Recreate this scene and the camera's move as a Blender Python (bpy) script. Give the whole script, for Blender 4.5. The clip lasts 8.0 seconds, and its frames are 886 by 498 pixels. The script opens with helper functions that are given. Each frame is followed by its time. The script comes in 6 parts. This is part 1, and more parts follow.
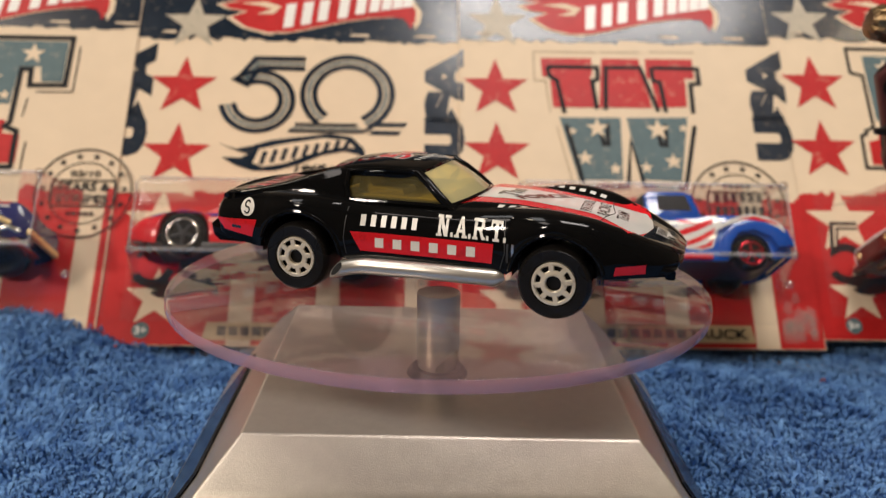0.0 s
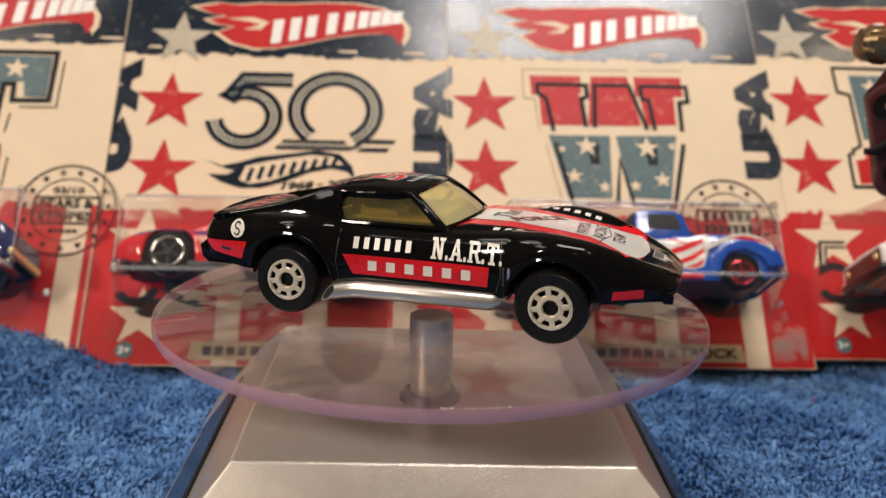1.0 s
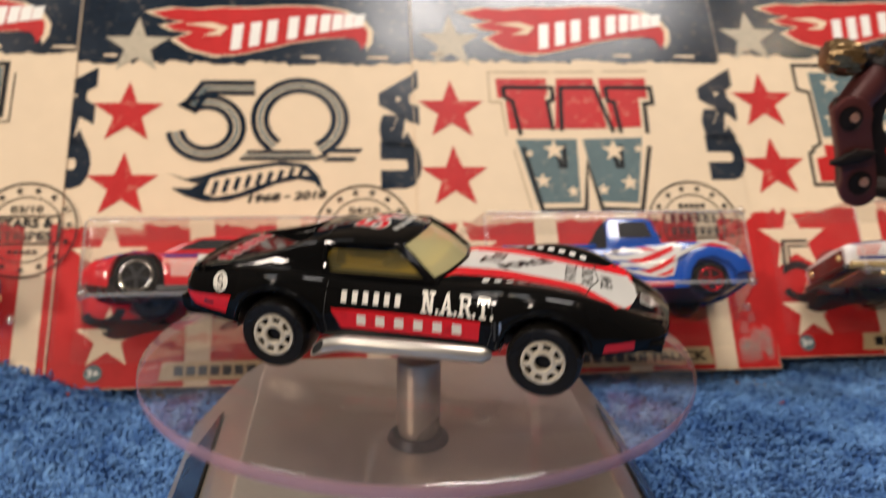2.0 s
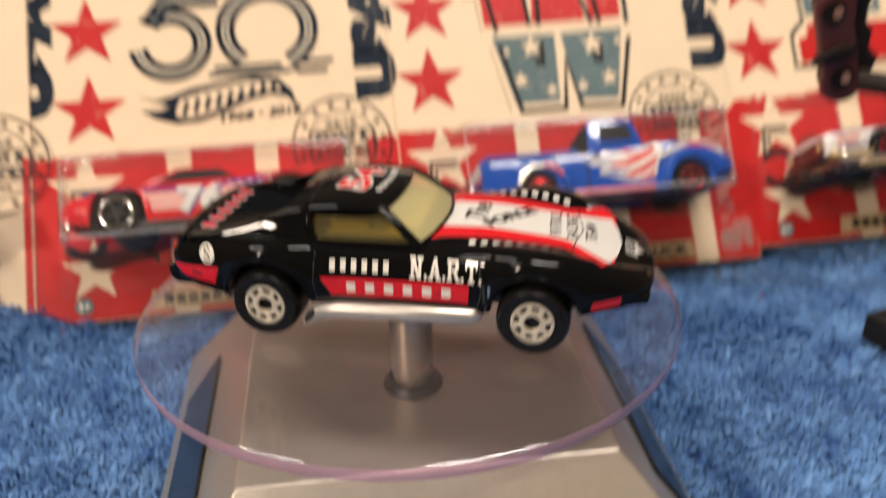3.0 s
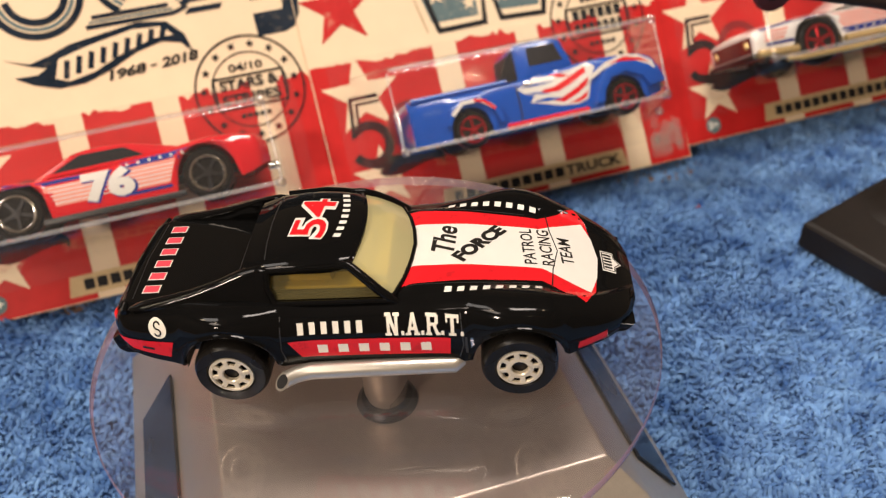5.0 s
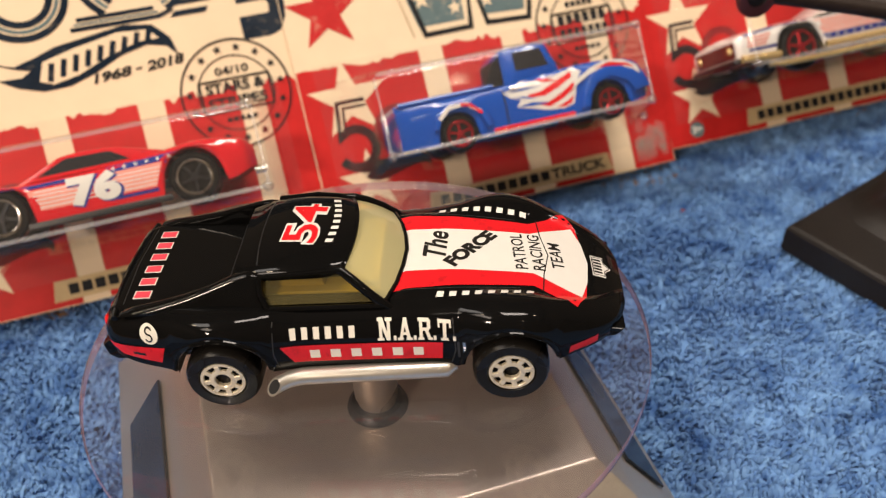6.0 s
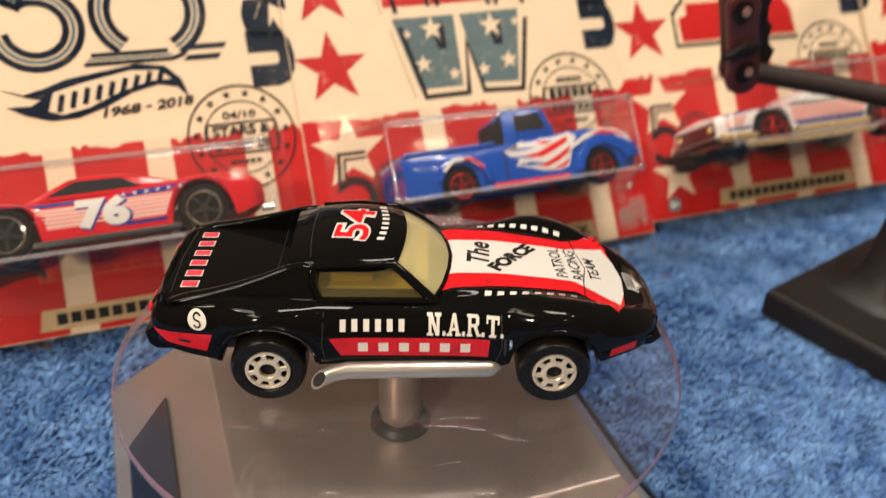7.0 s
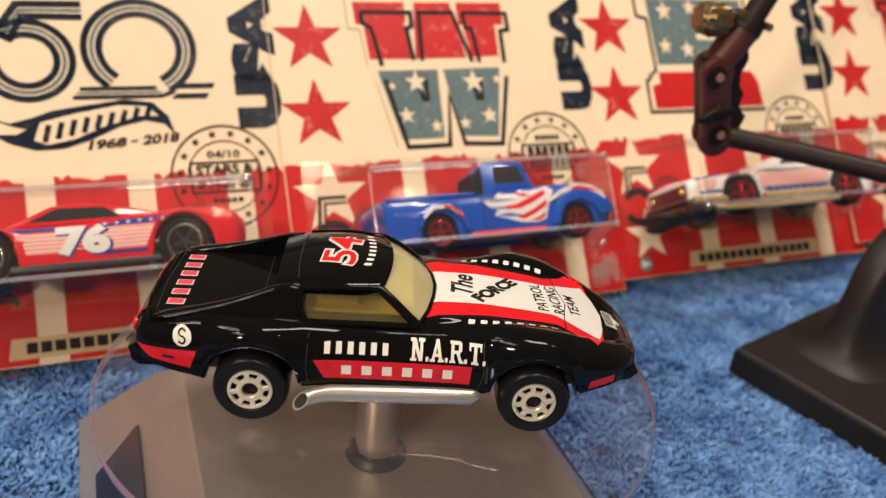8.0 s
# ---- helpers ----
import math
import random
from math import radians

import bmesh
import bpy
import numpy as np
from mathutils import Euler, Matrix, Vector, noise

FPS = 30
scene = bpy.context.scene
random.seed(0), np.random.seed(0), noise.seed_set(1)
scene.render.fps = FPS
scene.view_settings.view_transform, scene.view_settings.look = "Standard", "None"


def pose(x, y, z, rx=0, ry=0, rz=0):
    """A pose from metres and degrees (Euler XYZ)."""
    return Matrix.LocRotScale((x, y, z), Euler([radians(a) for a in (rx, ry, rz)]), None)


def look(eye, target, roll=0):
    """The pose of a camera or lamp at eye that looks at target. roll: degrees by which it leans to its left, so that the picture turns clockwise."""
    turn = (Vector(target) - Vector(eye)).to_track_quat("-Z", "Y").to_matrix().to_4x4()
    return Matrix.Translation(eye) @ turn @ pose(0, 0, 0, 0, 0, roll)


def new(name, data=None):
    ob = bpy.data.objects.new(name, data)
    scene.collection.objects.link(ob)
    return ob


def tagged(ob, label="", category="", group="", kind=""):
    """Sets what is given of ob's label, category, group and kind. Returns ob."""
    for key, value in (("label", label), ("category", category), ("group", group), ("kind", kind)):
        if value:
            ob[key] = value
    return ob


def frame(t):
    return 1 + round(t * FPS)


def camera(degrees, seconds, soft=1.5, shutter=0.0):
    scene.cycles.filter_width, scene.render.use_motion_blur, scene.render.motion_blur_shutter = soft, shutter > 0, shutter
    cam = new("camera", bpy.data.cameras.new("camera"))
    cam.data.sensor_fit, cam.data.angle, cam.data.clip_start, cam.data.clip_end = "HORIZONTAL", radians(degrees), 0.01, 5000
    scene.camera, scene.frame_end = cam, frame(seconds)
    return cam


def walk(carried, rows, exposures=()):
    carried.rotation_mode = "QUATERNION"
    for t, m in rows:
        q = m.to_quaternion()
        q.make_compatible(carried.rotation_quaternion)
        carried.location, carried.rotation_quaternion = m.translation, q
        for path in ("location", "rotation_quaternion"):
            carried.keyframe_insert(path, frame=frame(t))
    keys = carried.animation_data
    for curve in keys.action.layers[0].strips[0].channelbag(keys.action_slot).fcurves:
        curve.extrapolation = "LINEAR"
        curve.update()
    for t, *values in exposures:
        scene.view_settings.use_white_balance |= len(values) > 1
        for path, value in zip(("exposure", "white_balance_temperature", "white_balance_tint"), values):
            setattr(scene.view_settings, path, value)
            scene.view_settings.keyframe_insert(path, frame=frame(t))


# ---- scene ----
cam = camera(54.41, 8.0, soft=1.25, shutter=0.9)
PATH = [
    (0.0, (-0.00180, -0.15174, 0.09817), (0.00896, 0.80724, -0.18511), 1.31),
    (0.5, (-0.00256, -0.14962, 0.09820), (0.01500, 0.81228, -0.17462), 1.47),
    (1.0, (-0.00366, -0.14899, 0.09902), (0.02652, 0.81391, -0.16914), 1.72),
    (1.5, (-0.00735, -0.14623, 0.10237), (0.04822, 0.81290, -0.17508), 2.03),
    (1.7, (-0.01021, -0.14372, 0.10470), (0.06458, 0.80967, -0.18762), 2.05),
    (2.8, (-0.00655, -0.14392, 0.13111), (0.09210, 0.77147, -0.25919), -1.02),
    (3.0, (-0.00969, -0.13686, 0.12875), (0.09122, 0.74297, -0.33570), -1.53),
    (3.5, (-0.00478, -0.12212, 0.14842), (0.10175, 0.70179, -0.40819), -3.68),
    (4.0, (-0.01185, -0.10784, 0.15261), (0.14980, 0.65330, -0.47551), -3.88),
    (5.5, (-0.01497, -0.10838, 0.15342), (0.17909, 0.63576, -0.48581), -3.71),
    (6.0, (-0.01634, -0.10793, 0.15383), (0.19313, 0.63298, -0.48428), -2.93),
    (6.5, (-0.02363, -0.11092, 0.15190), (0.21373, 0.64349, -0.46008), -1.26),
    (7.0, (-0.03827, -0.11523, 0.14275), (0.27101, 0.67180, -0.39103), 3.16),
    (7.5, (-0.04136, -0.11642, 0.13905), (0.31726, 0.68704, -0.33619), 6.20),
    (8.0, (-0.04306, -0.11969, 0.13845), (0.31224, 0.69295, -0.32348), 6.60),
]
walk(cam, [(t, look(eye, target, roll)) for t, eye, target, roll in PATH],
     exposures=[(0.0, -0.67, 5900, 8), (0.8, -0.56, 5900, 8), (1.7, -0.56, 5900, 8), (3.0, -0.30, 6150, 9), (4.0, -0.15, 6350, 11), (6.5, -0.25, 6400, 9), (8.0, -0.28, 6350, 9)])

# ---- light ----
world = bpy.data.worlds.new("world")
scene.world = world
world.use_nodes = True
world.node_tree.nodes["Background"].inputs["Color"].default_value = (1.0, 0.86, 0.70, 1)
world.node_tree.nodes["Background"].inputs["Strength"].default_value = 0.04


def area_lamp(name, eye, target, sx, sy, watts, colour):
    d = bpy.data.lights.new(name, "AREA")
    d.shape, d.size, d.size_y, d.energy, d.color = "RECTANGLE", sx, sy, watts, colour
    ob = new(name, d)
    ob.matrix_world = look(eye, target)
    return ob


tube = area_lamp("panel_light", (0.18, 0.0, 0.70), (0.18, 0.0, 0.0), 0.34, 0.12, 5.3, (1.0, 0.87, 0.76))
tube.matrix_world = pose(0.18, 0.0, 0.70, 2, -12, 0)
# Unseen warm lamp, added at the front left to light flanks and cards
area_lamp("front_fill_light", (-0.58, -0.50, 0.50), (0, 0.03, 0.02), 0.08, 0.08, 5.6, (1.0, 0.80, 0.625))
# Two unseen ceiling fills, added to brighten the cards and the towel's left
area_lamp("ceiling_fill_light", (-1.1, -0.5, 1.6), (0, 0, 0), 0.5, 0.3, 8.0, (1.0, 0.83, 0.70))
area_lamp("ceiling_fill_light", (-0.85, 0.22, 1.60), (-0.05, 0.0, 0.0), 0.5, 0.4, 7.5, (1.0, 0.91, 0.83))
# Small unseen fill added at the left
area_lamp("left_fill_light", (-0.55, 0.10, 0.75), (0, 0, 0), 0.07, 0.07, 0.8, (1.0, 0.80, 0.55))
for x, y in ((-0.95, -0.25), (0.55, -1.25), (1.0, -0.35)):
    area_lamp("ceiling_spot", (x, y, 1.66), (x * 0.6, y * 0.6, 0), 0.05, 0.05, 1.5, (1.0, 0.76, 0.50))
cam.data.dof.use_dof = True
cam.data.dof.focus_distance = 0.142
cam.data.dof.aperture_fstop = 23.0

# ---- materials ----
MM = 0.001


def material(name, colour, rough=0.5, metal=0.0, spec=0.5, coat=0.0, vary=0.08, scale=300.0, bump=0.0, bump_scale=900.0, worn=None, worn_amount=0.5, worn_scale=500.0, rough_vary=0.1, emit=0.0):
    """A procedural surface: colour with variation at two scales, patches of wear, roughness variation and fine relief."""
    m = bpy.data.materials.new(name)
    m.use_nodes = True
    nt = m.node_tree
    b = nt.nodes["Principled BSDF"]
    b.inputs["Metallic"].default_value = metal
    b.inputs["Specular IOR Level"].default_value = spec
    b.inputs["Coat Weight"].default_value = coat
    b.inputs["Coat Roughness"].default_value = 0.04
    co = nt.nodes.new("ShaderNodeTexCoord")
    out = []
    for s, d in ((scale, 4.0), (scale * 0.13, 2.0)):
        n = nt.nodes.new("ShaderNodeTexNoise")
        n.inputs["Scale"].default_value, n.inputs["Detail"].default_value = s, d
        nt.links.new(co.outputs["Object"], n.inputs["Vector"])
        out.append(n)
    add = nt.nodes.new("ShaderNodeMath")
    add.operation = "ADD"
    nt.links.new(out[0].outputs["Fac"], add.inputs[0])
    nt.links.new(out[1].outputs["Fac"], add.inputs[1])
    rng = nt.nodes.new("ShaderNodeMapRange")
    rng.inputs["From Min"].default_value, rng.inputs["From Max"].default_value = 0.6, 1.4
    rng.inputs["To Min"].default_value, rng.inputs["To Max"].default_value = 1 - vary, 1 + vary
    nt.links.new(add.outputs[0], rng.inputs["Value"])
    mul = nt.nodes.new("ShaderNodeMix")
    mul.data_type, mul.blend_type = "RGBA", "MULTIPLY"
    mul.inputs["Factor"].default_value = 1.0
    mul.inputs["A"].default_value = (*colour, 1)
    nt.links.new(rng.outputs["Result"], mul.inputs["B"])
    last = mul.outputs["Result"]
    if worn:
        n = nt.nodes.new("ShaderNodeTexNoise")
        n.inputs["Scale"].default_value, n.inputs["Detail"].default_value, n.inputs["Roughness"].default_value = worn_scale, 6.0, 0.7
        nt.links.new(co.outputs["Object"], n.inputs["Vector"])
        r = nt.nodes.new("ShaderNodeMapRange")
        r.inputs["From Min"].default_value, r.inputs["From Max"].default_value = 0.56, 0.64
        r.inputs["To Min"].default_value, r.inputs["To Max"].default_value = 0.0, worn_amount
        nt.links.new(n.outputs["Fac"], r.inputs["Value"])
        mx = nt.nodes.new("ShaderNodeMix")
        mx.data_type = "RGBA"
        mx.inputs["B"].default_value = (*worn, 1)
        nt.links.new(r.outputs["Result"], mx.inputs["Factor"])
        nt.links.new(last, mx.inputs["A"])
        last = mx.outputs["Result"]
    nt.links.new(last, b.inputs["Base Color"])
    rr = nt.nodes.new("ShaderNodeMapRange")
    rr.inputs["From Min"].default_value, rr.inputs["From Max"].default_value = 0.3, 0.7
    rr.inputs["To Min"].default_value, rr.inputs["To Max"].default_value = max(0.0, rough - rough_vary * 0.5), min(1.0, rough + rough_vary * 0.5)
    nt.links.new(out[1].outputs["Fac"], rr.inputs["Value"])
    nt.links.new(rr.outputs["Result"], b.inputs["Roughness"])
    if bump:
        n = nt.nodes.new("ShaderNodeTexNoise")
        n.inputs["Scale"].default_value, n.inputs["Detail"].default_value = bump_scale, 3.0
        nt.links.new(co.outputs["Object"], n.inputs["Vector"])
        bp = nt.nodes.new("ShaderNodeBump")
        bp.inputs["Strength"].default_value, bp.inputs["Distance"].default_value = bump, 0.0003
        nt.links.new(n.outputs["Fac"], bp.inputs["Height"])
        nt.links.new(bp.outputs["Normal"], b.inputs["Normal"])
    return m


def clear(name, tint, rough=0.02, ior=1.45, haze=0.0, haze_colour=(1, 1, 1), bump=0.0, sheets=1.0, edge=0.8):
    """Clear thin plastic: light passes through with a tint, the Fresnel share is mirrored, and a little is scattered."""
    m = bpy.data.materials.new(name)
    m.use_nodes = True
    nt = m.node_tree
    nt.nodes.remove(nt.nodes["Principled BSDF"])
    tr, gl, lw, mx = (nt.nodes.new("ShaderNode" + k) for k in ("BsdfTransparent", "BsdfGlossy", "LayerWeight", "MixShader"))
    tr.inputs["Color"].default_value = (*tint, 1)
    gl.inputs["Roughness"].default_value = rough
    lw.inputs["Blend"].default_value = 0.5
    f0 = ((ior - 1) / (ior + 1)) ** 2
    pw, fr = nt.nodes.new("ShaderNodeMath"), nt.nodes.new("ShaderNodeMath")
    pw.operation, pw.inputs[1].default_value = "POWER", 5.0
    fr.operation, fr.inputs[1].default_value, fr.inputs[2].default_value = "MULTIPLY_ADD", (1 - f0) * edge, f0 * sheets
    nt.links.new(lw.outputs["Facing"], pw.inputs[0])
    nt.links.new(pw.outputs[0], fr.inputs[0])
    if bump:
        n = nt.nodes.new("ShaderNodeTexNoise")
        n.inputs["Scale"].default_value, n.inputs["Detail"].default_value = 95.0, 1.0
        bp = nt.nodes.new("ShaderNodeBump")
        bp.inputs["Strength"].default_value, bp.inputs["Distance"].default_value = bump, 0.0004
        co = nt.nodes.new("ShaderNodeTexCoord")
        nt.links.new(co.outputs["Object"], n.inputs["Vector"])
        nt.links.new(n.outputs["Fac"], bp.inputs["Height"])
        nt.links.new(bp.outputs["Normal"], gl.inputs["Normal"])
    base = tr.outputs[0]
    if haze:
        df, m2 = nt.nodes.new("ShaderNodeBsdfDiffuse"), nt.nodes.new("ShaderNodeMixShader")
        df.inputs["Color"].default_value = (*haze_colour, 1)
        m2.inputs["Fac"].default_value = haze
        nt.links.new(base, m2.inputs[1])
        nt.links.new(df.outputs[0], m2.inputs[2])
        base = m2.outputs[0]
    nt.links.new(fr.outputs[0], mx.inputs["Fac"])
    nt.links.new(base, mx.inputs[1])
    nt.links.new(gl.outputs[0], mx.inputs[2])
    nt.links.new(mx.outputs[0], nt.nodes["Material Output"].inputs["Surface"])
    return m


CREAM = (0.74, 0.595, 0.41)
m_card = material("card_cream", CREAM, 0.46, spec=0.22, vary=0.05, scale=120, bump=0.03)
m_red = material("print_red", (0.46, 0.020, 0.020), 0.42, spec=0.2, vary=0.14, scale=400, worn=CREAM, worn_amount=0.20, worn_scale=260)
m_redsolid = material("print_red_solid", (0.46, 0.017, 0.016), 0.40, spec=0.22, vary=0.16, scale=260)
m_navy = material("print_navy", (0.010, 0.018, 0.031), 0.20, spec=0.45, vary=0.25, scale=350, worn=CREAM, worn_amount=0.10, worn_scale=330)
m_grey = material("print_slate", (0.105, 0.155, 0.162), 0.45, spec=0.2, vary=0.12, scale=420, worn=CREAM, worn_amount=0.18, worn_scale=300)
m_darkred = material("print_dark_red", (0.20, 0.012, 0.014), 0.4, vary=0.2)
m_dark_chrome = material("dark_chrome", (0.10, 0.10, 0.105), 0.3, metal=1.0, vary=0.1)
m_ink = material("print_black", (0.016, 0.016, 0.017), 0.50, spec=0.12, vary=0.2)
m_white = material("print_white", (0.80, 0.78, 0.72), 0.35, vary=0.04)
m_tan = material("print_tan", (0.46, 0.40, 0.29), 0.42, vary=0.15, scale=300, worn=(0.02, 0.03, 0.05), worn_amount=0.3, worn_scale=400)
m_strip = material("print_tan_strip", (0.50, 0.37, 0.20), 0.42, spec=0.22, vary=0.14, scale=300)
m_thin = material("print_brown_line", (0.46, 0.34, 0.20), 0.5, vary=0.2)
m_blister = clear("blister_plastic", (0.945, 0.945, 0.945), 0.11, 1.48, haze=0.014, bump=0.55, sheets=1.0)
m_scuff_glare = clear("scuffed_glare_plastic", (0.95, 0.93, 0.90), 0.3, 1.48, haze=0.085, haze_colour=(0.92, 0.86, 0.80))
# Pale haze: painted edge highlights of the blisters, and the disc's scratches
m_streak = clear("pale_streak_plastic", (0.97, 0.97, 0.97), 0.20, 1.6, haze=0.12, bump=0.15, sheets=1.6)
m_glint = clear("blister_glint_plastic", (0.97, 0.95, 0.92), 0.08, 1.7, haze=0.03, sheets=4.0, edge=0.5)
m_acrylic = clear("disc_acrylic", (0.955, 0.935, 0.95), 0.012, 1.49, haze=0.012, sheets=1.9, edge=0.45)
m_rim = clear("disc_rim_acrylic", (0.74, 0.54, 0.66), 0.07, 1.5, haze=0.34, haze_colour=(0.82, 0.52, 0.60), bump=0.06, sheets=1.6)
# The strong pale haze also puts the windscreen's sheen into its colour
m_yellow_glass = clear("yellow_window_plastic", (0.88, 0.80, 0.40), 0.04, 1.5, haze=0.46, haze_colour=(0.86, 0.78, 0.40), bump=0.2, sheets=1.6)
# Same plastic, tinted darker for the dim cabin behind it
m_side_glass = clear("yellow_side_window_plastic", (0.70, 0.61, 0.27), 0.03, 1.5, haze=0.12, haze_colour=(0.60, 0.52, 0.22), sheets=1.4)
m_black = material("black_enamel", (0.004, 0.004, 0.004), 0.05, spec=0.16, coat=0.0, vary=0.1, bump=0.10, bump_scale=260, rough_vary=0.05)
m_flat_black = material("black_plastic", (0.012, 0.012, 0.012), 0.45, vary=0.15)
m_tyre = material("tyre_black", (0.009, 0.008, 0.007), 0.30, spec=0.22, vary=0.3, bump=0.12)
m_hub = material("hub_silver", (0.74, 0.66, 0.50), 0.32, metal=0.30, vary=0.06, worn=(0.2, 0.17, 0.12), worn_amount=0.5, worn_scale=700)
m_chrome = material("bright_metal", (0.75, 0.72, 0.66), 0.16, metal=1.0, vary=0.05)
m_pipe = material("side_pipe_silver", (0.66, 0.63, 0.56), 0.30, metal=0.85, vary=0.08)
m_dec_red = material("decal_red", (0.62, 0.012, 0.018), 0.18, spec=0.3, coat=0.2, vary=0.06, worn=(0.01, 0.01, 0.01), worn_amount=0.25, worn_scale=420)
m_dec_white = material("decal_white", (0.70, 0.68, 0.63), 0.16, coat=0.5, vary=0.04)
m_dec_cream = material("decal_cream_white", (0.78, 0.74, 0.64), 0.2, coat=0.4, vary=0.05)
m_dec_black = material("decal_black", (0.012, 0.012, 0.012), 0.2, coat=0.4)
m_dec_pink = material("decal_pink_red", (0.66, 0.06, 0.09), 0.2, coat=0.4)
m_interior = material("yellow_interior", (0.50, 0.41, 0.15), 0.45, vary=0.1)
m_silver = material("silver_painted_plastic", (0.53, 0.485, 0.405), 0.34, metal=0.68, vary=0.07, scale=3600, bump=0.16, bump_scale=4600, rough_vary=0.03)
m_panel = material("dark_solar_panel", (0.014, 0.016, 0.022), 0.24, vary=0.2, coat=0.15)
m_post = material("frosted_spindle", (0.52, 0.45, 0.36), 0.28, metal=0.55, vary=0.06)
m_iron = material("dark_cast_iron", (0.012, 0.0095, 0.008), 0.50, spec=0.35, vary=0.2, bump=0.25, bump_scale=700)
m_clamp = material("reddish_dark_metal", (0.080, 0.020, 0.019), 0.42, metal=0.15, vary=0.18, bump=0.10)
m_jaw = material("blackened_metal", (0.010, 0.007, 0.006), 0.5, spec=0.25, vary=0.2, bump=0.15)
m_rod = material("dark_steel_rod", (0.022, 0.015, 0.012), 0.40, spec=0.13, vary=0.25)
m_brass = material("aged_brass", (0.30, 0.20, 0.095), 0.30, metal=0.9, vary=0.2, worn=(0.02, 0.014, 0.01), worn_amount=0.5, worn_scale=900)
m_copper = material("copper_screw", (0.60, 0.31, 0.20), 0.40, metal=0.7, vary=0.1)
m_wood = material("table_wood", (0.24, 0.13, 0.06), 0.45, vary=0.25, scale=25)
m_wall = material("room_wall_paint", (0.45, 0.38, 0.30), 0.8, vary=0.05, scale=6)
m_ceil = material("room_ceiling_paint", (0.6, 0.54, 0.45), 0.9, vary=0.04, scale=6)
m_carpet = material("room_floor", (0.16, 0.11, 0.08), 0.9, vary=0.15, scale=40)
m_toy_red = material("toy_red_enamel", (0.62, 0.012, 0.020), 0.14, coat=0.7, vary=0.05)
m_toy_blue = material("toy_blue_enamel", (0.004, 0.070, 0.40), 0.20, coat=0.6, vary=0.05)
m_toy_navy = material("toy_navy_enamel", (0.014, 0.018, 0.12), 0.2, coat=0.6, vary=0.05)
m_toy_white = material("toy_white_enamel", (0.82, 0.79, 0.76), 0.2, coat=0.6, vary=0.04)
m_toy_glass = material("toy_dark_window", (0.016, 0.015, 0.016), 0.5, spec=0.1)
m_red_chrome = material("red_chrome", (0.62, 0.022, 0.034), 0.20, metal=0.8, coat=0.5, vary=0.1)
m_gold = material("gold_chrome", (0.86, 0.64, 0.30), 0.26, metal=0.6, vary=0.08)
m_pinkstripe = material("decal_salmon", (0.80, 0.32, 0.26), 0.25, coat=0.4)
m_decal_blue = material("decal_blue", (0.02, 0.035, 0.22), 0.22, coat=0.4)
m_grille = material("dark_red_grille", (0.10, 0.018, 0.014), 0.3, coat=0.3, vary=0.3, scale=900)
m_lint = material("red_lint", (0.30, 0.05, 0.04), 0.9, vary=0.2)
m_lamp_red = material("tail_lamp_red", (0.62, 0.010, 0.012), 0.12, coat=0.8)


def terry():
    m = bpy.data.materials.new("blue_terry_cotton")
    m.use_nodes = True
    nt = m.node_tree
    b = nt.nodes["Principled BSDF"]
    b.inputs["Roughness"].default_value = 0.95
    b.inputs["Specular IOR Level"].default_value = 0.15
    b.inputs["Sheen Weight"].default_value = 0.25
    b.inputs["Sheen Roughness"].default_value = 0.4
    b.inputs["Sheen Tint"].default_value = (0.55, 0.75, 1.0, 1)
    geo, co = nt.nodes.new("ShaderNodeNewGeometry"), nt.nodes.new("ShaderNodeTexCoord")
    ns = nt.nodes.new("ShaderNodeTexNoise")
    ns.inputs["Scale"].default_value, ns.inputs["Detail"].default_value = 70.0, 3.0
    nt.links.new(co.outputs["Object"], ns.inputs["Vector"])
    fine = nt.nodes.new("ShaderNodeTexNoise")
    fine.inputs["Scale"].default_value, fine.inputs["Detail"].default_value = 210.0, 2.0
    nt.links.new(co.outputs["Object"], fine.inputs["Vector"])
    both = nt.nodes.new("ShaderNodeMath")
    both.operation = "MULTIPLY_ADD"
    both.inputs[1].default_value = 0.75
    nt.links.new(fine.outputs["Fac"], both.inputs[0])
    nt.links.new(ns.outputs["Fac"], both.inputs[2])
    add = nt.nodes.new("ShaderNodeMath")
    add.operation = "MULTIPLY_ADD"
    add.inputs[1].default_value = 0.20
    nt.links.new(geo.outputs["Random Per Island"], add.inputs[0])
    nt.links.new(both.outputs[0], add.inputs[2])
    ran = nt.nodes.new("ShaderNodeMapRange")
    ran.inputs["From Min"].default_value, ran.inputs["From Max"].default_value = 0.72, 1.22
    r = nt.nodes.new("ShaderNodeValToRGB")
    r.color_ramp.elements[0].position, r.color_ramp.elements[0].color = 0.0, (0.040, 0.107, 0.300, 1)
    r.color_ramp.elements[1].position, r.color_ramp.elements[1].color = 1.0, (0.180, 0.345, 0.630, 1)
    nt.links.new(add.outputs[0], ran.inputs["Value"])
    nt.links.new(ran.outputs["Result"], r.inputs["Fac"])
    nt.links.new(r.outputs["Color"], b.inputs["Base Color"])
    return m


m_terry = terry()


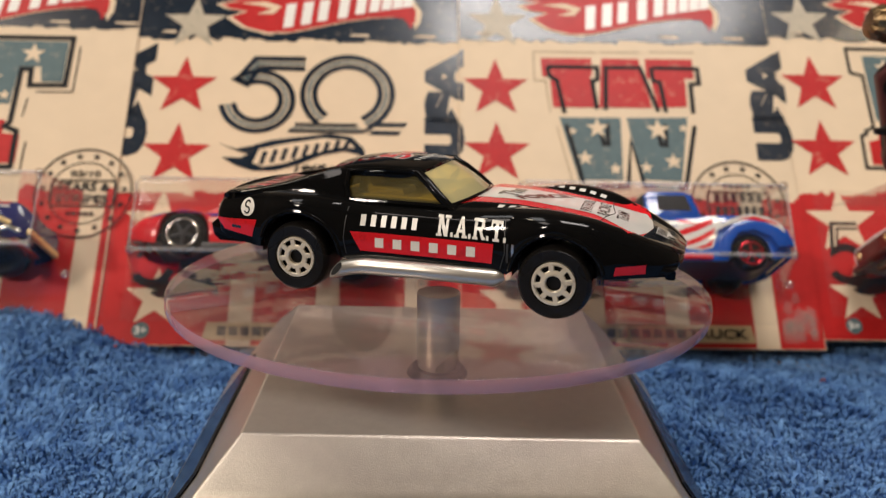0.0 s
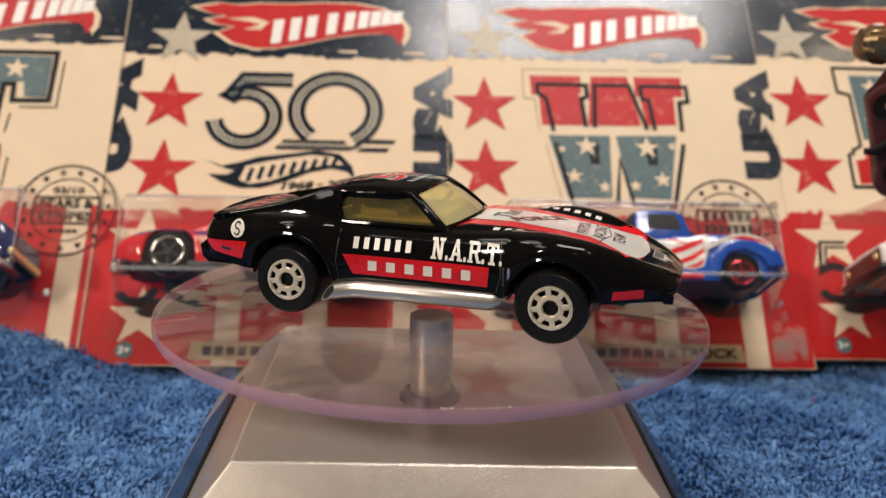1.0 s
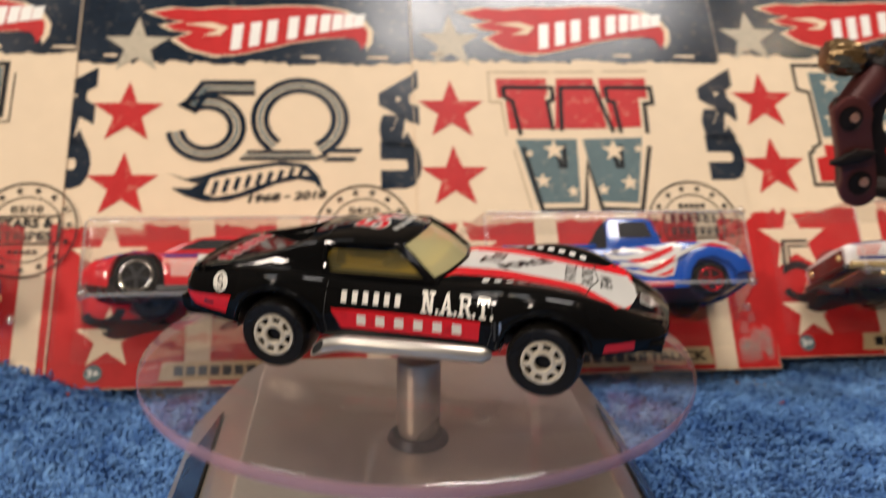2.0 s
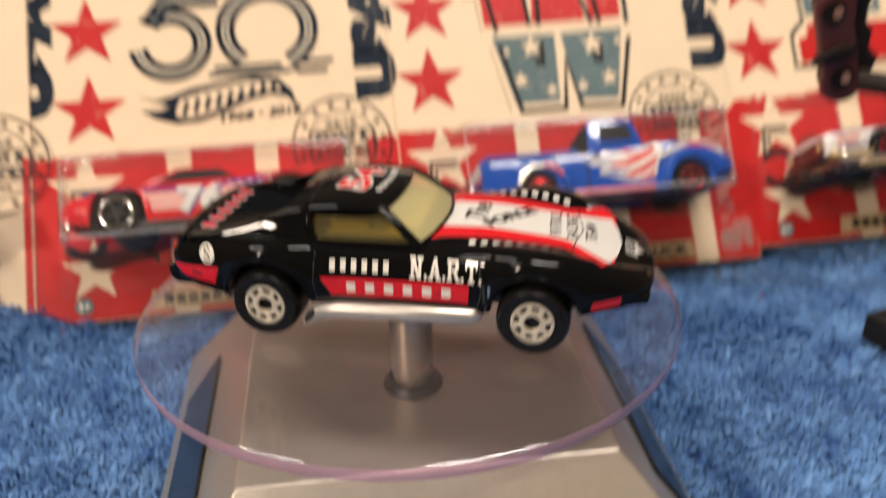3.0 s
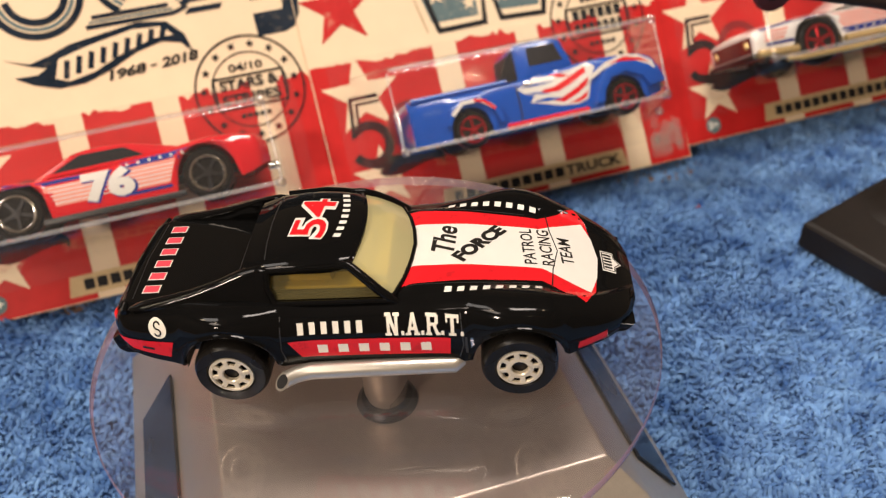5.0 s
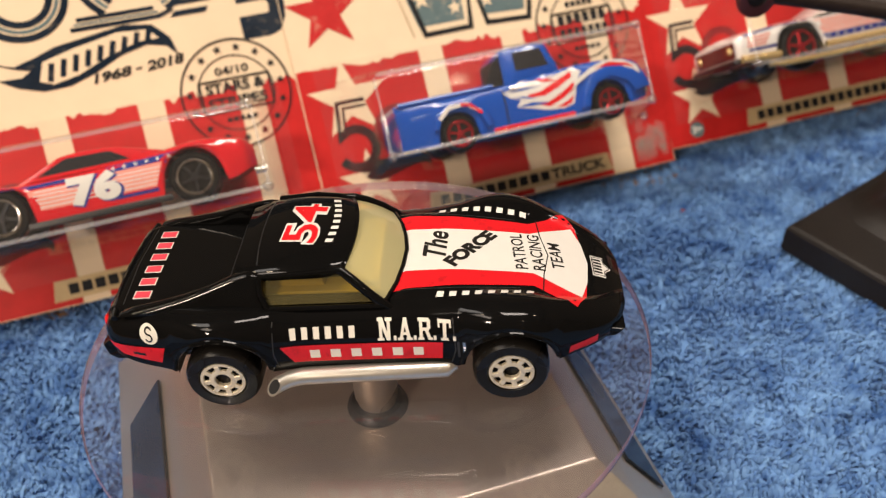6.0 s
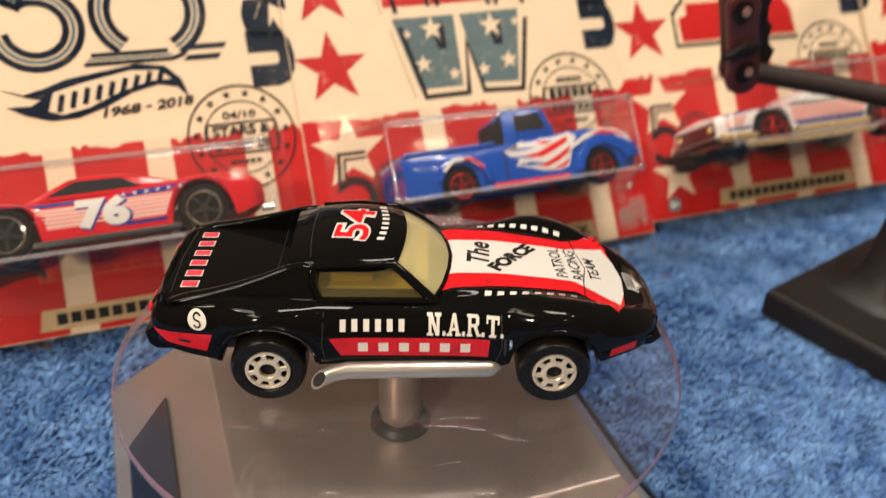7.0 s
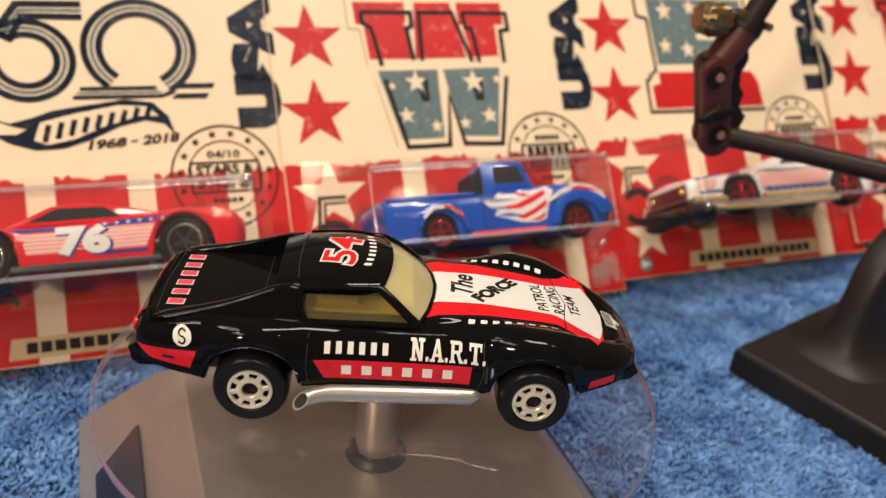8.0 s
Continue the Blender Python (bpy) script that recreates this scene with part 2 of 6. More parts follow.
# ---- building helpers ----
def mesh_part(name, verts, faces, mat, parent=None, label="", smooth=False, scale=MM):
    """One mesh object from vertices in millimetres, under its parent."""
    me = bpy.data.meshes.new(name)
    me.from_pydata([(v[0] * scale, v[1] * scale, v[2] * scale) for v in verts], [], faces)
    me.materials.append(mat)
    if smooth:
        me.polygons.foreach_set("use_smooth", [True] * len(me.polygons))
    me.update()
    ob = new(name, me)
    if parent:
        ob.parent = parent
    if label:
        ob["label"] = label
    return ob


def part(name, bm, mat, parent=None, label="", smooth=False, scale=MM):
    """One mesh object from a bmesh in millimetres, under its parent."""
    me = bpy.data.meshes.new(name)
    bmesh.ops.scale(bm, vec=(scale, scale, scale), verts=bm.verts)
    bm.normal_update()
    bm.to_mesh(me)
    bm.free()
    me.materials.append(mat)
    if smooth:
        me.polygons.foreach_set("use_smooth", [True] * len(me.polygons))
        me.set_sharp_from_angle(angle=radians(40))
    ob = new(name, me)
    if parent:
        ob.parent = parent
    if label:
        ob["label"] = label
    return ob


def thing(name, m, label, category, group=""):
    ob = new(name)
    ob.empty_display_size = 0.01
    ob.matrix_world = m
    return tagged(ob, label, category, group)


def bm_box(sx, sy, sz, at=(0, 0, 0), bevel=0.0, seg=2):
    bm = bmesh.new()
    bmesh.ops.create_cube(bm, size=1.0, matrix=Matrix.Translation(at) @ Matrix.Diagonal((sx, sy, sz, 1)))
    if bevel:
        bmesh.ops.bevel(bm, geom=bm.edges[:], offset=bevel, segments=seg, affect="EDGES", profile=0.5)
    return bm


def bm_lathe(profile, n=48, axis="Z"):
    """A turned shape from (radius, height) pairs."""
    bm = bmesh.new()
    rings = []
    for r, z in profile:
        if r < 1e-6:
            rings.append([bm.verts.new((0, 0, z))])
        else:
            rings.append([bm.verts.new((r * math.cos(2 * math.pi * i / n), r * math.sin(2 * math.pi * i / n), z)) for i in range(n)])
    for a, b in zip(rings, rings[1:]):
        for i in range(n):
            j = (i + 1) % n
            if len(a) == 1 and len(b) > 1:
                bm.faces.new((a[0], b[i], b[j]))
            elif len(b) == 1 and len(a) > 1:
                bm.faces.new((a[i], a[j], b[0]))
            elif len(a) > 1:
                bm.faces.new((a[i], a[j], b[j], b[i]))
    bmesh.ops.recalc_face_normals(bm, faces=bm.faces)
    if axis == "Y":
        bmesh.ops.rotate(bm, cent=(0, 0, 0), matrix=Matrix.Rotation(radians(90), 3, "X"), verts=bm.verts)
    if axis == "X":
        bmesh.ops.rotate(bm, cent=(0, 0, 0), matrix=Matrix.Rotation(radians(90), 3, "Y"), verts=bm.verts)
    return bm


def bm_tube(points, r, n=12):
    """A round bar along a line of points."""
    bm = bmesh.new()
    rings = []
    pts = [Vector(p) for p in points]
    for i, p in enumerate(pts):
        d = (pts[min(i + 1, len(pts) - 1)] - pts[max(i - 1, 0)]).normalized()
        q = d.to_track_quat("Z", "Y")
        rr = r[i] if isinstance(r, (list, tuple)) else r
        rings.append([bm.verts.new(p + q @ Vector((rr * math.cos(2 * math.pi * k / n), rr * math.sin(2 * math.pi * k / n), 0))) for k in range(n)])
    for a, b in zip(rings, rings[1:]):
        for k in range(n):
            bm.faces.new((a[k], a[(k + 1) % n], b[(k + 1) % n], b[k]))
    bm.faces.new(rings[0][::-1])
    bm.faces.new(rings[-1])
    bmesh.ops.recalc_face_normals(bm, faces=bm.faces)
    return bm


def bm_prism(outline, y0, y1, bevel=0.0, plane="XZ"):
    """An outline extruded between two depths."""
    bm = bmesh.new()
    put = (lambda a, b, d: (a, d, b)) if plane == "XZ" else (lambda a, b, d: (a, b, d))
    va = [bm.verts.new(put(a, b, y0)) for a, b in outline]
    vb = [bm.verts.new(put(a, b, y1)) for a, b in outline]
    n = len(outline)
    fa, fb = bm.faces.new(va), bm.faces.new(vb[::-1])
    for i in range(n):
        bm.faces.new((va[i], vb[i], vb[(i + 1) % n], va[(i + 1) % n]))
    bmesh.ops.recalc_face_normals(bm, faces=bm.faces)
    if bevel:
        bmesh.ops.bevel(bm, geom=list(fa.edges) + list(fb.edges), offset=bevel, segments=2, affect="EDGES", profile=0.5)
    bmesh.ops.triangulate(bm, faces=[f for f in bm.faces if len(f.verts) > 4])
    return bm


def bm_polys(polys, z):
    """Flat printed areas: outlines filled at one height."""
    bm = bmesh.new()
    for p in polys:
        f = bm.faces.new([bm.verts.new((a, b, z)) for a, b in p])
        if f.calc_area() and f.normal.z < 0:
            f.normal_flip()
    bm.normal_update()
    for f in bm.faces:
        if f.normal.z < 0:
            f.normal_flip()
    bmesh.ops.triangulate(bm, faces=bm.faces[:])
    return bm


def ribbon(points, width, closed=False):
    """The outline of a printed line along points, as quads."""
    pts = [Vector((*p, 0)) for p in points]
    n = len(pts)
    left, right = [], []
    for i, p in enumerate(pts):
        a = pts[(i - 1) % n] if closed or i else p
        b = pts[(i + 1) % n] if closed or i < n - 1 else p
        da, db = (p - a), (b - p)
        da, db = (da.normalized() if da.length else db.normalized()), (db.normalized() if db.length else da.normalized())
        t = (da + db).normalized() if (da + db).length > 1e-6 else da
        k = 1 / max(0.5, t.dot(da))
        nrm = Vector((-t.y, t.x, 0)) * width / 2 * k
        left.append((p + nrm)[:2])
        right.append((p - nrm)[:2])
    m = n if closed else n - 1
    return [[left[i], left[(i + 1) % n], right[(i + 1) % n], right[i]] for i in range(m)]


def offset_line(points, d):
    pts = [Vector((*p, 0)) for p in points]
    out = []
    for i, p in enumerate(pts):
        t = (pts[min(i + 1, len(pts) - 1)] - pts[max(i - 1, 0)]).normalized()
        out.append((p.x - t.y * d, p.y + t.x * d))
    return out


def arc(cx, cy, r, a0, a1, n=32, ry=None):
    return [(cx + r * math.cos(radians(a0 + (a1 - a0) * i / n)), cy + (ry or r) * math.sin(radians(a0 + (a1 - a0) * i / n))) for i in range(n + 1)]


def star(cx, cy, r, turn=90.0, inner=0.40):
    return [(cx + (r if i % 2 == 0 else r * inner) * math.cos(radians(turn + 36 * i)), cy + (r if i % 2 == 0 else r * inner) * math.sin(radians(turn + 36 * i))) for i in range(10)]


def torn(u0, u1, v, rise, seed, step=1.6):
    """A torn edge from u0 to u1 near height v."""
    rng = random.Random(seed)
    out, u = [], u0
    h = 0.0
    while u < u1:
        if rng.random() < 0.35:
            h = rng.uniform(-rise, rise)
        out.append((u, v + h + rng.uniform(-0.25, 0.25) * rise))
        u += rng.uniform(0.4, 1.0) * step
    out.append((u1, v + h))
    return out


def text_polys(body, size, extrude=0.0, bold=0.0, shear=0.0, spacing=1.0):
    """Letters as flat outlines, in millimetres, centred."""
    cu = bpy.data.curves.new("letters", "FONT")
    cu.body, cu.size, cu.offset, cu.shear, cu.space_character = body, size, bold, shear, spacing
    cu.align_x, cu.align_y, cu.resolution_u = "CENTER", "CENTER", 3
    ob = bpy.data.objects.new("letters", cu)
    scene.collection.objects.link(ob)
    dg = bpy.context.evaluated_depsgraph_get()
    me = bpy.data.meshes.new_from_object(ob.evaluated_get(dg))
    out = [[(me.vertices[i].co.x, me.vertices[i].co.y) for i in f.vertices] for f in me.polygons]
    bpy.data.objects.remove(ob)
    bpy.data.curves.remove(cu)
    bpy.data.meshes.remove(me)
    return out


def fit_text(body, cx, cy, w, h, turn=0.0, bold=0.0, shear=0.0):
    """Letters fitted into a box w x h about (cx, cy), turned by degrees."""
    ps = text_polys(body, 10.0, bold=bold, shear=shear)
    xs = [p[0] for q in ps for p in q]
    ys = [p[1] for q in ps for p in q]
    x0, x1, y0, y1 = min(xs), max(xs), min(ys), max(ys)
    c, s = math.cos(radians(turn)), math.sin(radians(turn))
    out = []
    for q in ps:
        r = []
        for x, y in q:
            a, b = ((x - x0) / (x1 - x0) - 0.5) * w, ((y - y0) / (y1 - y0) - 0.5) * h
            r.append((cx + a * c - b * s, cy + a * s + b * c))
        out.append(r)
    return out


def bars(cx, cy, w, h, n, turn=0.0, gap=0.28, shear=0.0):
    """A row of plain bars in place of lettering."""
    c, s = math.cos(radians(turn)), math.sin(radians(turn))
    out = []
    for i in range(n):
        a0, a1 = (i + gap / 2) / n * w - w / 2, (i + 1 - gap / 2) / n * w - w / 2
        q = [(a0 - shear * h / 2, -h / 2), (a1 - shear * h / 2, -h / 2), (a1 + shear * h / 2, h / 2), (a0 + shear * h / 2, h / 2)]
        out.append([(cx + a * c - b * s, cy + a * s + b * c) for a, b in q])
    return out


def spline(keys, x):
    """Smooth value at x through (x, value) keys, without overshoot."""
    if x <= keys[0][0]:
        return keys[0][1]
    if x >= keys[-1][0]:
        return keys[-1][1]
    n = len(keys)
    for i in range(n - 1):
        if keys[i][0] <= x <= keys[i + 1][0]:
            break
    h = keys[i + 1][0] - keys[i][0]
    d = (keys[i + 1][1] - keys[i][1]) / h

    def slope(k):
        if k == 0 or k == n - 1:
            j = 0 if k == 0 else n - 2
            return (keys[j + 1][1] - keys[j][1]) / (keys[j + 1][0] - keys[j][0])
        a = (keys[k][1] - keys[k - 1][1]) / (keys[k][0] - keys[k - 1][0])
        b = (keys[k + 1][1] - keys[k][1]) / (keys[k + 1][0] - keys[k][0])
        return 0.0 if a * b <= 0 else 2 * a * b / (a + b)

    t = (x - keys[i][0]) / h
    return keys[i][1] * (1 + 2 * t) * (1 - t) ** 2 + keys[i + 1][1] * t * t * (3 - 2 * t) + h * slope(i) * t * (1 - t) ** 2 - h * slope(i + 1) * t * t * (1 - t)


# ---- room, table, towel ----
def room():
    def wall(name, sx, sy, sz, at, mat):
        ob = part(name, bm_box(sx, sy, sz, at), mat, scale=1.0)
        return tagged(ob, kind="structure")
    wall("floor", 3.4, 3.4, 0.1, (0, 0, -0.80), m_carpet)
    wall("ceiling", 3.4, 3.4, 0.1, (0, 0, 1.75), m_ceil)
    wall("wall_north", 3.4, 0.1, 2.5, (0, 1.65, 0.5), m_wall)
    wall("wall_south", 3.4, 0.1, 2.5, (0, -1.65, 0.5), m_wall)
    wall("wall_east", 0.1, 3.2, 2.5, (1.65, 0, 0.5), m_wall)
    wall("wall_west", 0.1, 3.2, 2.5, (-1.65, 0, 0.5), m_wall)
    t = thing("table", Matrix.Translation((0, 0, -0.02)), "brown wooden table under the blue towel", "table")
    part("tabletop", bm_box(1300, 800, 24, (0, 0, 0), 3), m_wood, t)
    for sx in (-1, 1):
        for sy in (-1, 1):
            part("leg", bm_box(50, 50, 716, (sx * 590, sy * 340, -371), 3), m_wood, t)


def towel_height(x, y):
    """The towel's height in metres: soft folds, and a dip along the foot of the packs."""
    h = 0.0016 * math.sin(x * 31 + 1.3) * math.sin(y * 27 + 0.4) + 0.0010 * math.sin(x * 67 + y * 41)
    k = min(1.0, max(0.0, (y - 0.062) / 0.03))
    a = min(1.0, max(0.0, (-0.072 - x) / 0.055))
    b = min(1.0, max(0.0, (y - 0.048) / 0.034))
    heap = 0.0105 * a * a * (3 - 2 * a) * b * b * (3 - 2 * b)
    return -0.0022 + h * 0.7 - 0.0052 * k * k * (3 - 2 * k) + heap


def towel():
    """The woven sheet and its pile of small cotton loops."""
    nx, ny = 150, 110
    x0, x1, y0, y1 = -0.45, 0.45, -0.34, 0.30
    verts = [(x0 + (x1 - x0) * i / nx, y0 + (y1 - y0) * j / ny, 0) for j in range(ny + 1) for i in range(nx + 1)]
    verts = [(x, y, towel_height(x, y)) for x, y, _ in verts]
    faces = [(j * (nx + 1) + i, j * (nx + 1) + i + 1, (j + 1) * (nx + 1) + i + 1, (j + 1) * (nx + 1) + i) for j in range(ny) for i in range(nx)]
    ob = mesh_part("towel", verts, faces, m_terry, smooth=True, scale=1.0)
    so = ob.modifiers.new("thickness", "SOLIDIFY")
    so.thickness, so.offset = 0.003, -1
    tagged(ob, "blue terry cotton towel spread over the table", "towel")
    rng = np.random.default_rng(5)
    step = 0.00102
    gx, gy = np.meshgrid(np.arange(-0.20, 0.30, step), np.arange(-0.075, 0.118, step))
    gx, gy = gx.ravel(), gy.ravel()
    gx = gx + rng.uniform(-0.6, 0.6, gx.size) * step
    gy = gy + rng.uniform(-0.6, 0.6, gy.size) * step
    keep = ~((np.abs(gx) < 0.044) & (np.abs(gy - 0.0025) < 0.044))
    gx, gy = gx[keep], gy[keep]
    n = gx.size
    gz = np.array([towel_height(a, b) for a, b in zip(gx, gy)])
    # loops lie in small tufts, each with a lean and a height of its own
    cell = 0.0042
    ci = np.floor((gx + 0.0012 * np.sin(gy * 900)) / cell).astype(int) + 400
    cj = np.floor((gy + 0.0012 * np.sin(gx * 1100 + 1)) / cell).astype(int) + 400
    turn, rise = rng.uniform(-1.5, 1.5, (800, 800)), rng.uniform(0.72, 1.28, (800, 800))
    flow = 1.3 * np.sin(gx * 38 + 2) + 1.5 * np.cos(gy * 47 + gx * 20) + turn[ci, cj] + rng.normal(0, 0.55, n)
    lean = rng.uniform(0.10, 0.75, n)
    tall = rng.uniform(0.0014, 0.0027, n) * rise[ci, cj]
    wide = rng.uniform(0.00030, 0.00055, n)
    dx, dy = np.cos(flow), np.sin(flow)
    V = np.zeros((n, 10, 3))
    levels = ((0.0, 0.0, 0.8), (0.45, 0.28, 1.0), (0.80, 0.75, 0.95), (0.95, 1.3, 0.7))
    for k, (h, f, w) in enumerate(levels):
        cx, cy, cz = gx + dx * lean * tall * f, gy + dy * lean * tall * f, gz - 0.0004 + tall * h
        V[:, 2 * k] = np.stack([cx - dy * wide * w, cy + dx * wide * w, cz], 1)
        V[:, 2 * k + 1] = np.stack([cx + dy * wide * w, cy - dx * wide * w, cz], 1)
    cx, cy, cz = gx + dx * lean * tall * 1.7, gy + dy * lean * tall * 1.7, gz + tall * 0.72
    V[:, 8] = np.stack([cx, cy, cz], 1)
    V[:, 9] = np.stack([gx + dx * tall * 0.5 * lean + dx * wide, gy + dy * tall * 0.5 * lean + dy * wide, gz - 0.0002], 1)
    quads = np.array([[0, 1, 3, 2], [2, 3, 5, 4], [4, 5, 7, 6]])
    tris = np.array([[6, 7, 8], [8, 7, 9], [6, 8, 9]])
    base = np.arange(n)[:, None, None] * 10
    Q, T = (base + quads[None]).reshape(-1, 4), (base + tris[None]).reshape(-1, 3)
    me = bpy.data.meshes.new("towel_pile")
    me.vertices.add(n * 10)
    me.vertices.foreach_set("co", V.ravel())
    me.loops.add(Q.size + T.size)
    me.loops.foreach_set("vertex_index", np.concatenate([Q.ravel(), T.ravel()]).astype(np.int32))
    me.polygons.add(len(Q) + len(T))
    me.polygons.foreach_set("loop_start", np.concatenate([np.arange(len(Q)) * 4, Q.size + np.arange(len(T)) * 3]).astype(np.int32))
    me.polygons.foreach_set("use_smooth", np.ones(len(Q) + len(T), dtype=bool))
    me.update(calc_edges=True)
    me.materials.append(m_terry)
    tagged(new("towel_pile", me), "soft blue loops of the towel's terry pile", "towel pile", kind="stuff")


room()
towel()


# ---- turntable ----
DISC_X, DISC_Y, DISC_Z = -0.7, -1.84, 48.45
SLOPE_X, SLOPE_Y = 0.0015, -0.0493
DISC = Matrix.Translation((DISC_X * MM, DISC_Y * MM, DISC_Z * MM)) @ pose(0, 0, 0, math.degrees(math.atan(SLOPE_Y)), -math.degrees(math.atan(SLOPE_X)), 0)


def frustum_faces(levels, cy):
    """Stacked rectangles (half x, half y, z) joined into a shell with a closed top."""
    bm = bmesh.new()
    rings = []
    for hx, hy, z in levels:
        rings.append([bm.verts.new((sx * hx, cy + sy * hy, z)) for sx, sy in ((-1, -1), (1, -1), (1, 1), (-1, 1))])
    for a, b in zip(rings, rings[1:]):
        for i in range(4):
            bm.faces.new((a[i], a[(i + 1) % 4], b[(i + 1) % 4], b[i]))
    bm.faces.new(rings[-1])
    bm.faces.new(rings[0][::-1])
    bmesh.ops.recalc_face_normals(bm, faces=bm.faces)
    return bm


def turntable():
    t = thing("turntable", Matrix.Identity(4), "silver display turntable with dark solar panels and clear acrylic disc", "turntable")
    cy = 2.5
    bm = frustum_faces([(54, 53, -3.0), (54, 53, 1.2), (38.0, 36.5, 23.5), (32.2, 29.8, 30.0)], cy)
    bmesh.ops.bevel(bm, geom=[e for e in bm.edges if e.calc_length() > 5], offset=0.55, segments=3, affect="EDGES", profile=0.6)
    part("body", bm, m_silver, t, smooth=True)
    # a dark panel in each sloping side
    for k in range(4):
        lo, hi = (49.6, 7.4), (40.9, 19.5)
        flip = k * 90
        w0, w1 = 25.8, 25.2
        q = [(lo[0] + 0.35, -w0, lo[1]), (lo[0] + 0.35, w0, lo[1]), (hi[0] + 0.35, w1, hi[1]), (hi[0] + 0.35, -w1, hi[1])]
        bm = bmesh.new()
        m = Matrix.Translation((0, cy, 0)) @ Matrix.Rotation(radians(flip), 4, "Z")
        n = Vector((22.3, 0, 16)).normalized() * 0.5
        a = [bm.verts.new(m @ Vector(v)) for v in q]
        b = [bm.verts.new(m @ (Vector(v) + n)) for v in q]
        bm.faces.new(b)
        for i in range(4):
            bm.faces.new((a[i], a[(i + 1) % 4], b[(i + 1) % 4], b[i]))
        part("solar_panel", bm, m_panel, t, "dark glossy solar panel")
    collar = part("spindle_collar", bm_lathe([(0, 29.6), (5.5, 29.6), (5.7, 30.0), (5.5, 30.6), (4.9, 31.0), (4.7, 31.4), (0, 31.4)]), m_flat_black, t, "dark collar", smooth=True)
    collar.matrix_local = Matrix.Translation((DISC_X * MM, (DISC_Y - 1.0) * MM, 0))
    # the disc turns on the spindle
    d = part("disc", bm_lathe([(0, 0), (47.6, 0), (48.0, -0.25), (48.0, -0.4)], 128), m_acrylic, t, "clear acrylic disc", smooth=True)
    d.matrix_local = DISC
    part("underside", bm_lathe([(48.0, -2.4), (47.6, -2.6), (0, -2.6)], 128), m_acrylic, d, smooth=True)
    part("edge", bm_lathe([(48.0, -0.4), (48.12, -0.8), (48.12, -2.0), (48.0, -2.4)], 128), m_rim, d, "pinkish acrylic edge", smooth=True)
    part("spindle", bm_lathe([(0, -2.7), (3.8, -2.7), (4.0, -2.9), (4.0, -15.5), (3.6, -16.5), (3.6, -17.6)], 40), m_post, d, "polished spindle", smooth=True)
    part("shaft", bm_lathe([(0, -2.8), (1.5, -2.8), (1.5, -18.0), (0, -18.0)], 24), m_chrome, d, smooth=True)
    rng = random.Random(4)
    for a, b, l in ((18, -37, 4.6), (-4, -31.5, 3.2), (30, 8, 5), (34, 11, 4)):
        w = 0.10
        tilt = rng.uniform(-0.12, 0.12)
        part("scratch", bm_polys([[(a, b), (a + l, b + l * tilt), (a + l, b + l * tilt + w), (a, b + w)]], 0.02), m_streak, d)


turntable()

# ---- carded packs ----
LEAN_C, YAW_C = 37.0, 1.3
CARD_ROW = Matrix.Translation((0, 0.0942, 0)) @ Matrix.Rotation(radians(YAW_C), 4, "Z") @ Matrix.Rotation(radians(90 - LEAN_C), 4, "X")


def card_pose(u, v, w, turn=0.0):
    """turn: degrees by which the right edge stands forward of the row."""
    return CARD_ROW @ Matrix.Translation((u * MM, v * MM, w * MM)) @ Matrix.Rotation(radians(-turn), 4, "Y")


TOP, BOT = 158.0, -6.5


def printed(card, name, polys, layer, mat, label=""):
    return part(name, bm_polys(polys, 0.36 + 0.07 * layer), mat, card, label)


def warped(f):
    """printed(), with every point of the outlines moved by f."""
    return lambda c, name, polys, layer, mat, label="": printed(c, name, [[f(*p) for p in q] for q in polys], layer, mat, label)


def clipped(polys, u0, u1):
    """The parts of convex printed pieces between two upright lines."""
    out = []
    for q in polys:
        for lim, sign in ((u0, 1), (u1, -1)):
            r = []
            for i in range(len(q)):
                a, b = q[i], q[(i + 1) % len(q)]
                ia, ib = (a[0] - lim) * sign >= 0, (b[0] - lim) * sign >= 0
                if ia:
                    r.append(a)
                if ia != ib:
                    k = (lim - a[0]) / (b[0] - a[0])
                    r.append((lim, a[1] + (b[1] - a[1]) * k))
            q = r
        if len(q) >= 3:
            out.append(q)
    return out


def logo_shape(cx, cy, s, flip=False):
    """A plain flame-shaped emblem, without its lettering."""
    raw = [(-39, 8.5), (-33, 6.0), (-27, 4.9), (-34, 3.2), (-30.5, 1.2), (-24, 0.2), (-30.0, -2.4), (-24, -6.8), (-16, -8.9), (-8, -8.6), (2, -6.2), (12, -3.4), (22, -1.6),
           (30, -1.0), (34.5, -1.6), (36.4, -4.4), (36.8, -6.2), (38.8, -2.5), (39, 2.0), (36, 6.6), (30, 10.2), (20, 12), (8, 12), (-4, 11.0), (-14, 11.0), (-22, 10.0), (-30, 10.5), (-34, 9.6)]
    return [(cx + a * s, cy + b * s) for a, b in raw]


def flat_band(u0, u1, v0, top):
    return [[(u0, v0), (u1, v0)] + top[::-1]]


